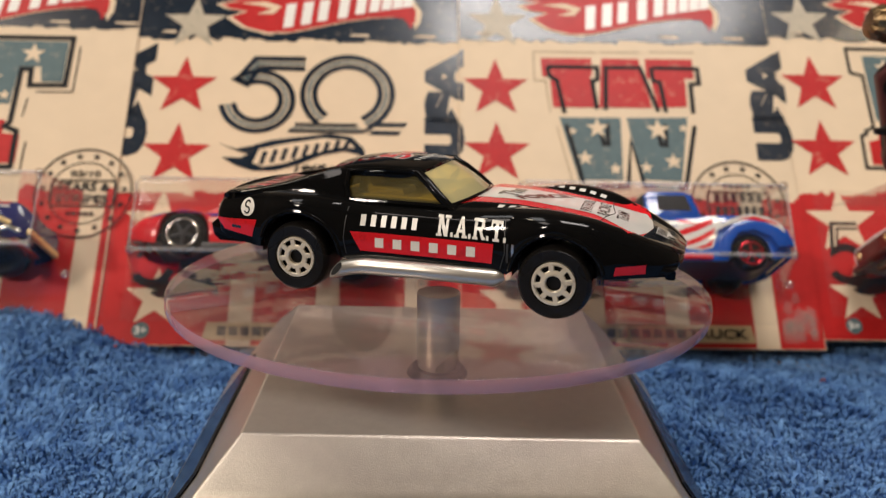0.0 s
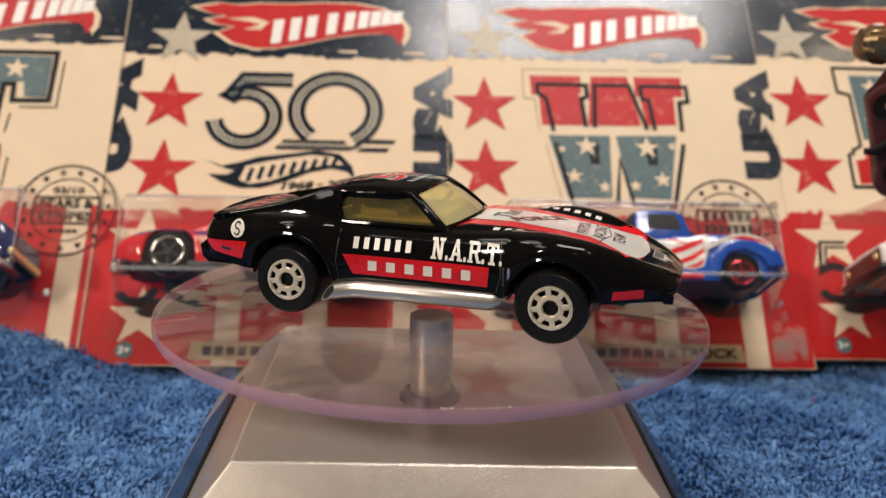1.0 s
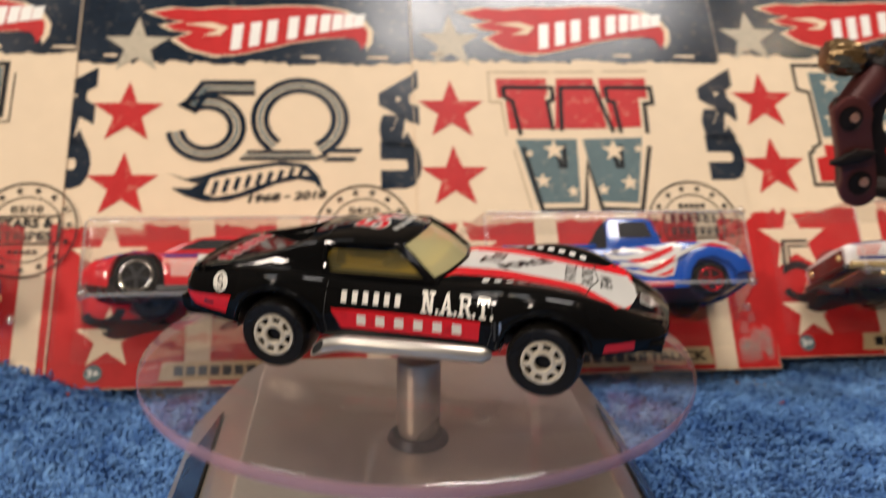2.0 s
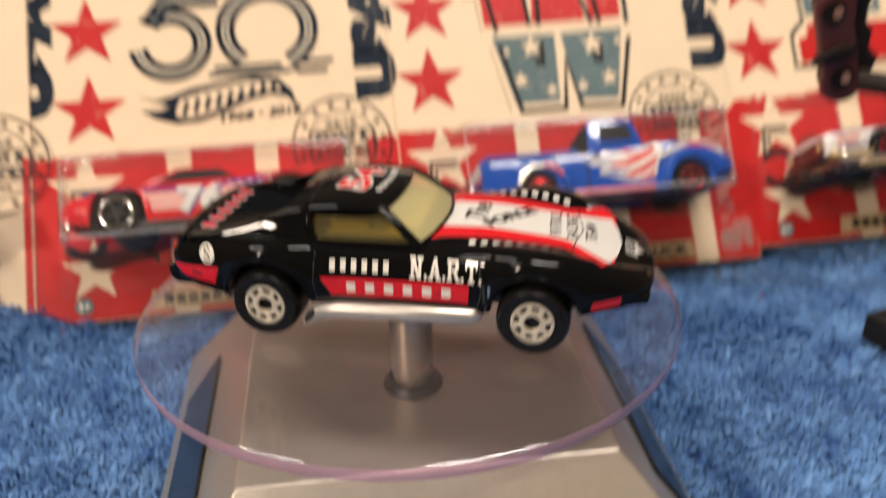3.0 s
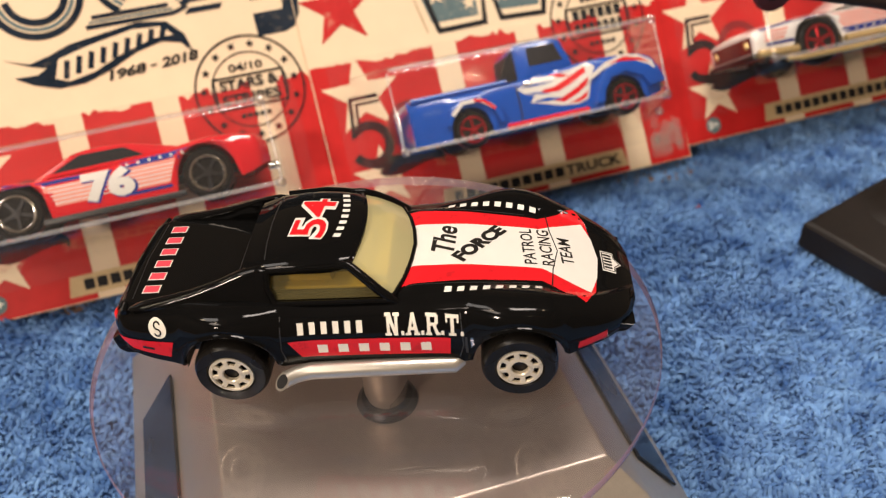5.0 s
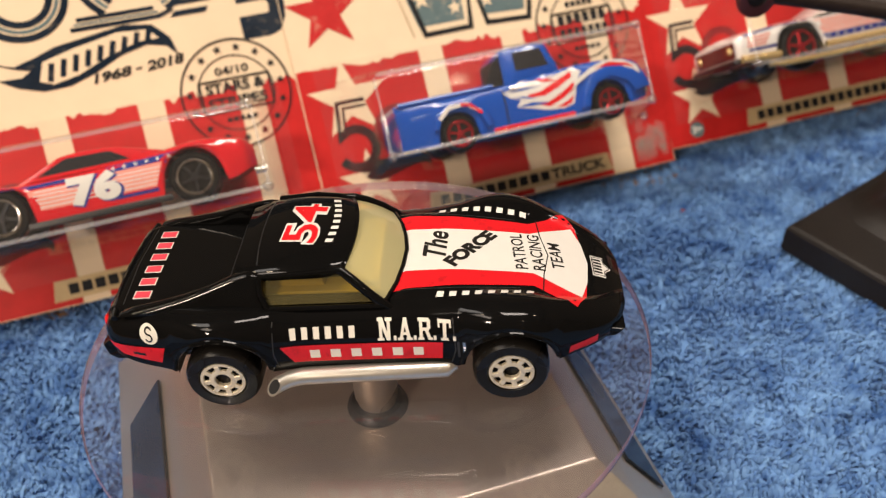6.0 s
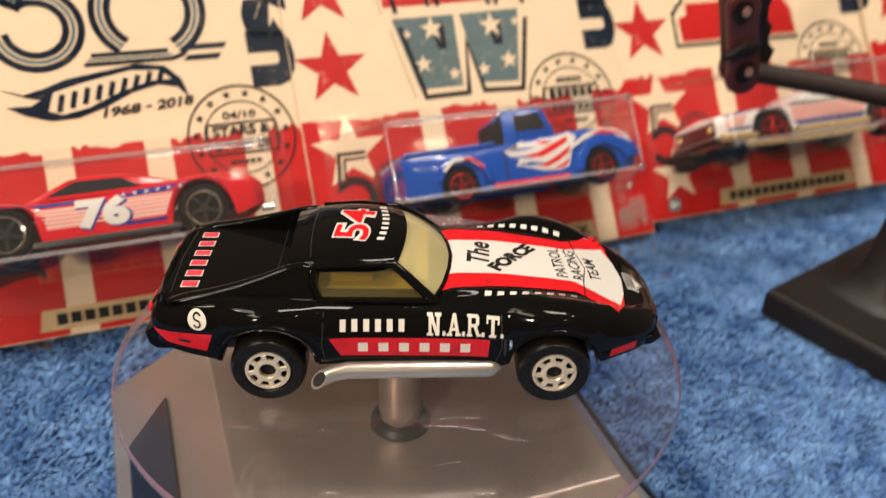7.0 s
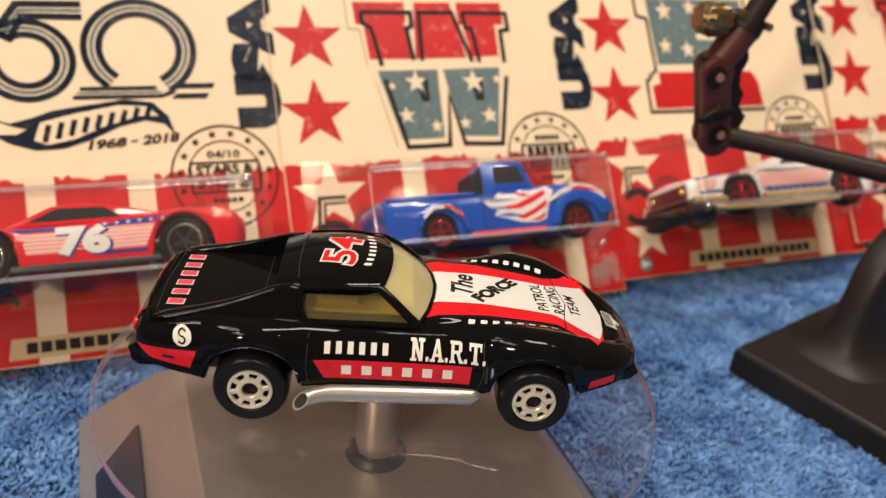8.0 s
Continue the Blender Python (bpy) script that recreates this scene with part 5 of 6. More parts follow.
    for sy in (-1, 1):
        decal("hood_seam", ribbon([(5.2, sy * 9.9), (14, sy * 9.7), (24, sy * 9.0)], 0.16), m_flat_black, t, tree, top_place, down, 0.04, 1.5)
        for q in bars(0, 0, 15.6, 1.05, 8, gap=0.46, shear=0.15):
            decal("decal_bar", [q], m_dec_white, t, tree, (lambda a, b, sy=sy: (18.6 - a * sy, sy * (11.1 - 0.05 * (a * -sy) - 0.010 * a * a) - b * sy, 30)), down, 0.12, 2.0)
    badge = [(-2.6, 1.3), (2.6, 1.3), (2.6, -0.8), (1.2, -0.9), (0, -1.9), (-1.2, -0.9), (-2.6, -0.8)]
    decal("badge", [badge], m_dec_white, t, tree, from_nose(37.3, 0), down, 0.10, 0.8, "white shield badge with black bars")
    decal("badge_line", ribbon([(a * 0.86, b * 0.84) for a, b in badge], 0.16, True), m_dec_black, t, tree, from_nose(37.3, 0), down, 0.14, 1.0)
    for q in bars(0, 0.3, 3.9, 1.3, 5, gap=0.42):
        decal("badge_bar", [q], m_dec_black, t, tree, from_nose(37.3, 0), down, 0.16, 1.0)
    # roof and tail
    for mat, bold, lift in ((m_dec_white, 0.75, 0.07), (m_dec_red, 0.12, 0.14)):
        decal("figure", fit_text("54", 0, 0, 10.6 + bold * 0.9, 5.4 + bold * 0.9, -6, bold, 0.0), mat, t, rtree, from_nose(-9.6, 0.8), down, lift, 1.5)
    for q in bars(0, 0, 13.0, 1.15, 8, gap=0.48):
        decal("decal_bar", [q], m_dec_white, t, rtree, (lambda a, b: (-4.6 - b - 0.02 * a * a, 1.6 + a, 30)), down, 0.09, 2.0)
    decal("roof_seam", ribbon([(-15.8, -9.8), (-16.2, -5), (-16.3, 0), (-16.2, 5), (-15.8, 9.8)], 0.2), m_flat_black, t, rtree, top_place, down, 0.04, 1.5)

    def from_tail(cx, cy):
        return lambda a, b: (cx + b, cy - a, 30)
    for grow, mat, lift in ((0.36, m_dec_white, 0.07), (0.0, m_dec_pink, 0.13)):
        for q in bars(0, 0, 19.2, 2.4, 6, gap=0.52):
            c = (sum(p[0] for p in q) / 4, sum(p[1] for p in q) / 4)
            q = [(p[0] + math.copysign(grow * 0.5, p[0] - c[0]), p[1] + math.copysign(grow * 0.5, p[1] - c[1])) for p in q]
            decal("decal_bar", [q], mat, t, tree, from_tail(-35.2, 0), down, lift, 2.0)
    for pts in ([(-37.6, -11.4), (-38.2, 0), (-37.6, 11.4)], [(-22.0, -10.2), (-22.0, 10.2)]):
        decal("shut_line", ribbon(pts, 0.18), m_flat_black, t, tree, top_place, down, 0.04, 1.5)
    # both flanks
    for sy in (-1, 1):
        side = (lambda a, b, sy=sy: (-a * sy, sy * 40, b))
        way = (0, -sy, 0)
        name_x, name_w, team_x, team_w = ((-6.2, 10.8, 8.1, 11.8) if sy < 0 else (6.0, 11.4, -7.6, 11.0))
        panel = [(-12.8, 10.3), (12.0, 10.3), (11.8, 7.1), (-11.0, 7.1)] if sy < 0 else [(-12.0, 10.3), (12.8, 10.3), (11.0, 7.1), (-11.8, 7.1)]
        decal("side_panel", [panel], m_dec_red, t, tree, side, way, 0.07, 1.2, "red sponsor panel")
        for q in bars(0.3, 8.7, 19.0, 1.6, 6, gap=0.52):
            decal("decal_bar", [q], m_dec_cream, t, tree, side, way, 0.13, 2.0)
        for k, polys in enumerate(slab_team(team_x, 12.35, team_w, 3.2)):
            decal("lettering", polys, m_dec_cream, t, tree, side, way, 0.08 + 0.02 * k, 1.2)
        for q in bars(name_x, 12.2, name_w, 1.8, 6 if sy < 0 else 8, gap=0.50):
            decal("decal_bar", [q], m_dec_cream, t, tree, side, way, 0.09, 2.0)
        dx = 32.8 * sy
        decal("roundel", [arc(dx, 12.6, 1.5, 0, 360, 24)[:-1]], m_dec_cream, t, tree, side, way, 0.09, 1.2)
        sq = arc(dx, 13.1, 0.52, 20, 270, 10) + arc(dx, 12.1, 0.52, 90, -160, 10)[1:]
        decal("roundel_line", ribbon(sq, 0.26), m_dec_black, t, tree, side, way, 0.15, 2.0)
        tail = [(40.3 * sy, 10.0), (30.5 * sy, 10.7), (31.6 * sy, 7.6), (38.0 * sy, 8.2)]
        decal("tail_flash", [tail], m_dec_red, t, tree, side, way, 0.08, 1.0, "red tail flash")
        decal("marker", [[(34.0 * sy, 9.3), (36.0 * sy, 9.3), (36.0 * sy, 8.8), (34.0 * sy, 8.8)]], m_dec_black, t, tree, side, way, 0.14, 1.0)
        decal("marker", [[(-31.0 * sy, 6.9), (-35.6 * sy, 7.2), (-35.6 * sy, 8.6), (-31.2 * sy, 8.3)]], m_dec_red, t, tree, side, way, 0.08, 1.0)
        for line in ([(13.6 * -sy, 14.2), (13.9 * -sy, 9), (13.2 * -sy, 6.4)], [(-13.6 * -sy, 14.2), (-13.9 * -sy, 9), (-13.4 * -sy, 6.4)]):
            decal("shut_line", ribbon(line, 0.17), m_flat_black, t, tree, side, way, 0.04, 1.5)
        for k in range(2):
            v = [((14.2 + k * 0.9) * -sy, 7.6), ((14.6 + k * 0.9) * -sy, 7.6), ((14.5 + k * 0.9) * -sy, 10.6), ((14.1 + k * 0.9) * -sy, 10.6)]
            decal("vent", [v], m_chrome if k else m_flat_black, t, tree, side, way, 0.05, 1.0)
    for ob in t.children:
        if not ob.name.startswith(("wheel", "axle")) or ob.name.startswith("wheel_arch"):
            ob.location.z += LIFT * MM
    return t


sports_car()


# ---- toys inside the packs ----
def toy_at(index, cx, cz, depth, facing):
    """facing 1: the nose points along +u."""
    u, v, w, turn = PACKS[index]
    m = card_pose(u, v, w, turn) @ Matrix.Translation((cx * MM, cz * MM, depth * MM))
    # local x along u, local z along v, local -y out of the card
    m = m @ Matrix(((1, 0, 0, 0), (0, 0, 1, 0), (0, -1, 0, 0), (0, 0, 0, 1)))
    if facing < 0:
        m = m @ Matrix.Rotation(radians(180), 4, "Z")
    return m


def simple_toy(name, m, label, keys, x0, x1, wheels, wheel_r, paint, rim, cabin, windows, style="spokes", base_mat=None, width=10.6):
    t = thing(name, m, label, "toy car", "toy cars sealed in the packs")
    bm = ring_bm(lofted(keys, x0, x1, 1.0, [(x, wheel_r, wheel_r + 1.0) for x in wheels]))
    tree = BVHTree.FromBMesh(bm)
    part("body", bm, paint, t, smooth=True)
    part("chassis", bm_box((x1 - x0) * 0.88, 19, 2.4, ((x0 + x1) / 2, 0, wheel_r), 0.5, 2), base_mat or m_flat_black, t)
    if cabin:
        outline, half = cabin
        bm = bm_prism(outline, -half, half)
        for vtx in bm.verts:
            k = (vtx.co.z - outline[0][1]) / 8.0
            vtx.co.y *= 1 - 0.18 * max(0, min(1, k))
        bmesh.ops.bevel(bm, geom=bm.edges[:], offset=0.7, segments=2, affect="EDGES", profile=0.5)
        ctree = BVHTree.FromBMesh(bm)
        part("cabin", bm, paint, t, smooth=True)
        for sy in (-1, 1):
            for q in windows:
                decal("side_window", [q], m_toy_glass, t, ctree, (lambda a, b, sy=sy: (a, sy * 40, b)), (0, -sy, 0), 0.1, 2.0, "dark side window")
    for x in wheels:
        for sy in (-1, 1):
            toy_wheel(t, x, sy * width, wheel_r, wheel_r, 5.0, sy, rim, style, 0.74)
    return t, tree


def red_coupe():
    keys = {"w": [(-39, 9), (-36, 12.2), (-24, 13.6), (0, 13.0), (24, 13.4), (34, 12.0), (38, 9.6)], "zs": [(-39, 11.8), (-35, 14.2), (-25, 15.3), (-14, 14.2), (-8, 13.6), (10, 13.0), (24, 13.3), (34, 11.8), (38, 9.8)],
            "zc": [(-39, 12.0), (-30, 13.7), (0, 13.8), (16, 13.8), (30, 12.4), (38, 10.0)], "zb": [(-39, 6.4), (-30, 3.8), (0, 3.2), (28, 3.4), (38, 5.4)]}
    # the nose points against u
    t, tree = simple_toy("toy_coupe", toy_at(1, 51.5, 12.4, 16.0, -1), "red die-cast coupe with white 76, sealed in its pack", keys, -39, 38, (-23, 22.5), 6.3, m_toy_red, m_dark_chrome,
                         ([(-22, 13.3), (-6.0, 17.9), (2.0, 18.6), (7.5, 18.0), (18.0, 13.0)], 11.4), [[(-9.0, 14.2), (-4.5, 17.1), (6.0, 17.3), (13.0, 14.0)]])
    seen = (lambda a, b: (-a, 40, b))
    way = (0, -1, 0)
    for q in ([(-15.5, 6.0), (-4.0, 6.0), (-4.0, 11.0), (-17.5, 11.0)], [(4.0, 6.0), (13.6, 6.0), (16.2, 11.6), (4.0, 11.6)]):
        decal("stripe_panel", [q], m_pinkstripe, t, tree, seen, way, 0.06, 2.0)
    for i in range(5):
        decal("decal_bar", ribbon([(-15.6 - i * 0.3, 6.7 + i * 0.95), (14.0 + i * 0.4, 6.7 + i * 0.95)], 0.26), m_dec_white, t, tree, seen, way, 0.09, 2.0)
    decal("decal_bar", ribbon([(-33, 11.4), (-24, 12.9), (-17.5, 11.8), (-6, 11.9)], 0.9), m_decal_blue, t, tree, seen, way, 0.11, 2.0)
    decal("decal_bar", ribbon([(3, 12.2), (21, 12.7)], 1.5), m_decal_blue, t, tree, seen, way, 0.11, 2.0)
    for k in range(6):
        decal("decal_star", [star(4.6 + k * 2.7, 12.28 + k * 0.07, 0.6)], m_dec_white, t, tree, seen, way, 0.15, 2.0)
    decal("decal_bar", [[(14.0, 5.2), (17.2, 5.2), (20.6, 12.4), (17.2, 12.4)]], m_decal_blue, t, tree, seen, way, 0.10, 2.0)
    decal("decal_bar", ribbon([(4, 5.2), (16, 5.2)], 0.8), m_decal_blue, t, tree, seen, way, 0.10, 2.0)
    part("side_skirt", bm_box(34, 1.2, 1.6, (0, 13.2, 2.6), 0.4, 2), m_flat_black, t, smooth=True)
    decal("figure", fit_text("76", -0.2, 8.5, 12.8, 7.8, 0, 0.75), m_decal_blue, t, tree, seen, way, 0.13, 2.0)
    decal("figure", fit_text("76", -0.6, 8.8, 12.2, 7.4, 0, 0.6), m_dec_white, t, tree, seen, way, 0.17, 2.0)
    part("exhaust", bm_tube([(-38, 8, 5), (-41, 8, 5)], 1.0, 12), m_chrome, t, smooth=True)
    for sy in (-1, 1):
        part("head_lamp", bm_lathe([(0, 0.6), (1.4, 0.2), (1.5, -0.4)], 16), m_white, t).matrix_local = Matrix.Translation((37.4 * MM, sy * 6.4 * MM, 9.0 * MM)) @ Matrix.Rotation(radians(90), 4, "Y")


DOOR_FLAME = [(14.5, 16.4), (9, 15.2), (4, 16.2), (-1, 15.4), (1.5, 14.3), (-3, 14.4), (-6.5, 13.1), (-2, 12.8), (0, 12), (-5, 11.5), (-2, 10.5), (1, 10.2), (-3.5, 8.7), (1, 7.6), (5, 6.4), (10, 5.8), (13, 6.6), (14, 9.5), (15, 12.5), (16.6, 14.9)]
DOOR_STREAKS = [[(3, 15.0), (6, 13.9), (9.2, 13.6), (7, 14.7), (4, 15.5)], [(0, 11.4), (4, 11.7), (8, 13.2), (13.6, 15.4), (13.6, 13.8), (9, 11.6), (5, 10.3), (1, 10.6)],
                [(2, 8.7), (6, 8.5), (10, 10.2), (14, 12.4), (13.6, 10.6), (10, 8.5), (6, 7.1)], [(7.6, 6.5), (11, 7.5), (13.2, 8.9), (12.6, 7.1), (10.5, 6.3)]]
FRONT_FLAME = [(12.5, 10.4), (15, 13.0), (19, 15.0), (24, 16.4), (29, 15.6), (33.0, 13.2), (33.6, 10.6), (32.0, 12.2), (29, 13.6), (27, 14.8), (23, 14.6), (18.5, 13.4)]
FRONT_STREAK = [(20, 14.6), (25, 15.7), (30, 14.4), (32.4, 12.8), (28.6, 14.0), (24, 14.6)]


def blue_pickup():
    keys = {"w": [(-37, 11.6), (-34, 12.4), (-20, 12.6), (0, 12.0), (18, 13.0), (30, 12.8), (35, 11.6), (36.5, 10.0)], "zs": [(-37, 15.2), (-10, 15.4), (-4, 15.6), (6, 16.4), (18, 17.0), (29, 16.4), (34.5, 14.6), (36.5, 12.0)],
            "zc": [(-37, 11.4), (-8, 11.6), (-4, 14.6), (8, 17.8), (20, 18.0), (29, 17.0), (34.5, 15.0), (36.5, 12.2)], "zb": [(-37, 3.6), (-30, 3.0), (0, 2.6), (26, 3.0), (36.5, 4.6)]}
    t, tree = simple_toy("toy_pickup", toy_at(2, 57.5, 9.7, 15.2, 1), "blue die-cast pickup truck with flame decals, sealed in its pack", keys, -37, 36.5, (-21.0, 23.8), 5.0, m_toy_blue, m_red_chrome,
                         ([(-5.6, 13.6), (-5.0, 23.6), (-3.4, 25.4), (8.0, 25.4), (9.8, 23.8), (11.8, 16.6)], 11.2), [[(-1.2, 18.6), (-0.8, 23.8), (7.4, 23.8), (8.8, 18.6)]], width=10.2)
    seen = (lambda a, b: (a, -40, b))
    way = (0, 1, 0)
    decal("flame_decal", [DOOR_FLAME], m_dec_white, t, tree, seen, way, 0.08, 1.5, "white flame decal")
    for q in DOOR_STREAKS:
        decal("flame_decal", [q], m_dec_red, t, tree, seen, way, 0.14, 1.5, "red flame streak")
    for q in ([(-6.0, 13.0), (-1.0, 13.5), (4.5, 13.2), (-1.0, 12.9)], [(-4.6, 11.4), (-1.0, 11.2), (3.0, 10.0), (-1.2, 10.7)], [(-3.2, 8.8), (1.4, 9.3), (6.2, 8.3), (1.4, 8.2)], [(-0.6, 15.3), (3.6, 15.1), (8.6, 15.0), (4.4, 15.9)]):
        decal("flame_decal", [q], m_toy_blue, t, tree, seen, way, 0.18, 1.5, "blue gap in the flames")
    for y0, q, mat in ((-13.84, FRONT_FLAME, m_dec_white), (-13.90, FRONT_STREAK, m_dec_red)):
        fl = part("flame_decal", bm_polys([q], 0), mat, t)
        for v in fl.data.vertices:
            v.co = Vector((v.co.x, y0 * MM, v.co.y))
    for line, mat, y, wd in (([(-26.0, 9.6), (-22.8, 12.3), (-17.8, 12.4), (-14.2, 9.6)], m_dec_white, -13.46, 1.0), ([(-19.5, 12.5), (-16.8, 11.9), (-14.0, 9.2)], m_dec_red, -13.52, 0.8)):
        for q in ribbon(line, wd):
            mesh_part("flame_decal", [(a, y, b) for a, b in q], [tuple(range(len(q)))], mat, t)
    decal("shut_line", ribbon([(-6.6, 15.2), (-6.6, 4.0)], 0.5), m_flat_black, t, tree, seen, way, 0.06, 2.0)
    part("cab_fin", bm_prism([(-5.2, 15.4), (-5.2, 24.0), (-8.0, 21.0), (-10.2, 17.0), (-11.0, 15.4)], -10.6, -9.8, 0.2), m_toy_glass, t)
    part("running_board", bm_box(24, 1.4, 1.6, (0.5, -12.6, 3.6), 0.3, 1), m_toy_red, t)
    for sy in (-1, 1):
        part("head_lamp", bm_lathe([(0, 0.8), (1.5, 0.3), (1.7, -0.6)], 16), m_chrome, t).matrix_local = Matrix.Translation((34.8 * MM, sy * 9.4 * MM, 11.6 * MM)) @ Matrix.Rotation(radians(90), 4, "Y")
        part("fender", bm_prism([(-28, 7.0), (-26.6, 11.2), (-22, 13.4), (-16.5, 12.8), (-12.4, 9.0), (-11.6, 5.2), (-13.0, 5.2), (-15.0, 10.2), (-20, 12.4), (-25, 10.4), (-26.6, 6.8)], sy * 12.0 - 1.4, sy * 12.0 + 1.4, 0.4), m_toy_blue, t)
        part("front_fender", bm_prism([(14.6, 4.6), (16.0, 10.0), (19.0, 13.6), (24.0, 15.2), (30.0, 14.4), (34.6, 11.6), (36.2, 7.0), (31.4, 6.4), (29.4, 9.6), (25.0, 11.6), (20.4, 10.6), (18.0, 7.6), (17.2, 4.6)], sy * 12.2 - 1.6, sy * 12.2 + 1.6, 0.5), m_toy_blue, t, smooth=True)
    part("front_bumper", bm_box(1.6, 20, 2.0, (36.2, 0, 6.6), 0.4, 2), m_chrome, t)
    part("tailgate", bm_box(1.0, 21, 9.0, (-36.6, 0, 11.2), 0.3, 2), m_toy_blue, t)
    part("rear_window", bm_box(0.5, 14, 4.8, (-5.3, 0, 20.8), 0.2, 1), m_toy_glass, t, "dark rear window")
    part("visor", bm_tube([(8.8, -9.0, 23.8), (9.6, -4, 24.5), (9.8, 0, 24.6), (9.6, 4, 24.5), (8.8, 9.0, 23.8)], 0.6, 8), m_toy_blue, t, smooth=True)
    for sy in (-1, 1):
        part("door_handle", bm_tube([(-4.6, sy * 12.4, 14.2), (-2.4, sy * 12.4, 14.2)], 0.35, 8), m_chrome, t, smooth=True)
    part("bed_floor", bm_box(27, 20, 0.6, (-22, 0, 11.9), 0.1, 1), m_toy_blue, t)
    for sy in (-1, 1):
        part("bed_rail", bm_tube([(-36, sy * 11.6, 15.5), (-9, sy * 11.4, 15.7)], 0.7, 8), m_toy_blue, t, smooth=True)


def white_car():
    keys = {"w": [(-44, 11.8), (-42.5, 12.5), (-32, 13.0), (0, 13), (22, 13.2), (34, 12.0), (38, 9.6)], "zs": [(-44, 12.6), (-42.5, 13.5), (-30, 14.4), (0, 14.2), (20, 14.4), (34, 13.0), (38, 10.4)],
            "zc": [(-44, 13.0), (-42.5, 14.2), (-30, 15.6), (-16, 16.0), (0, 15.6), (20, 15.2), (34, 13.2), (38, 10.6)], "zb": [(-44, 6.6), (-36, 5.0), (0, 4.4), (28, 4.4), (38, 5.4)]}
    t, tree = simple_toy("toy_muscle_car", toy_at(3, 57.0, 8.4, 16.6, 1), "white die-cast car with blue and salmon stripes, in its pack", keys, -44, 38, (-23.5, 22.6), 6.7, m_toy_white, m_red_chrome,
                         ([(-12, 15.2), (-2, 20.2), (14, 20.4), (28, 14.4)], 11.2), [[(-4.5, 16.6), (-1, 19.2), (12.5, 19.3), (19, 16.4)]], base_mat=m_gold)
    seen = (lambda a, b: (a, -40, b))
    way = (0, 1, 0)
    panel = [(-15.2, 9.2), (14.6, 9.2), (18.0, 13.6), (-17.5, 13.6)]
    decal("stripe_panel", [panel], m_pinkstripe, t, tree, seen, way, 0.06, 2.0, "salmon flank panel")
    for k in range(4):
        decal("decal_bar", ribbon([(-15.2 - k * 0.5, 10.1 + k * 1.0), (15.2 + k * 0.7, 10.1 + k * 1.0)], 0.24), m_dec_white, t, tree, seen, way, 0.10, 2.0)
    for line, wd in (([(-15.4, 8.1), (14.6, 8.1), (18.2, 12.4)], 1.7), ([(-40.5, 8.6), (-31.6, 8.6)], 0.9), ([(-41.5, 13.0), (-30, 14.1), (-18, 14.0)], 0.6)):
        decal("decal_bar", ribbon(line, wd), m_decal_blue, t, tree, seen, way, 0.10, 2.0)
    for k in range(10):
        decal("decal_star", [star(-13.6 + k * 3.0, 8.1, 0.6)], m_dec_white, t, tree, seen, way, 0.16, 2.0)
    for k in range(3):
        decal("decal_bar", ribbon([(-41.0 + k * 0.3, 9.8 + k * 1.15), (-34.6 + k * 0.8, 9.9 + k * 1.15)], 0.7), m_pinkstripe, t, tree, seen, way, 0.10, 2.0)
    part("grille", bm_box(0.6, 20.5, 4.6, (-44.1, 0, 9.6), 0.25, 2), m_grille, t, "dark red-brown grille")
    for y in (-8.2, 8.2):
        lamp = part("head_lamp", bm_lathe([(0, 0.7), (0.8, 0.5), (1.2, 0.1), (1.3, -0.3)], 16), m_gold, t, "gold plated head lamp", smooth=True)
        lamp.matrix_local = Matrix.Translation((-44.4 * MM, y * MM, 9.7 * MM)) @ Matrix.Rotation(radians(-90), 4, "Y")
    part("front_bumper", bm_box(2.4, 24, 2.0, (-44.2, 0, 6.0), 0.7, 3), m_dark_chrome, t, "dark plated bumper", smooth=True)
    for line, r in (([(-43.6, -12.6, 6.4), (-40, -13.2, 6.2), (-31.4, -13.4, 5.8)], 1.15), ([(-15.4, -13.4, 5.9), (14.4, -13.4, 5.9)], 0.95)):
        part("sill", bm_tube(line, r, 12), m_gold, t, "gold plated sill", smooth=True)
    # added bar: the gold sill's mirror image in the blister's lower bend
    part("side_pipe", bm_tube([(-35, -12.6, 3.6), (-31, -13.8, 2.9), (-14, -13.9, 2.6), (12, -13.9, 2.8), (17, -13.2, 3.2)], 0.95, 12), m_gold, t, "gold bar in place of the sill's reflection", smooth=True)


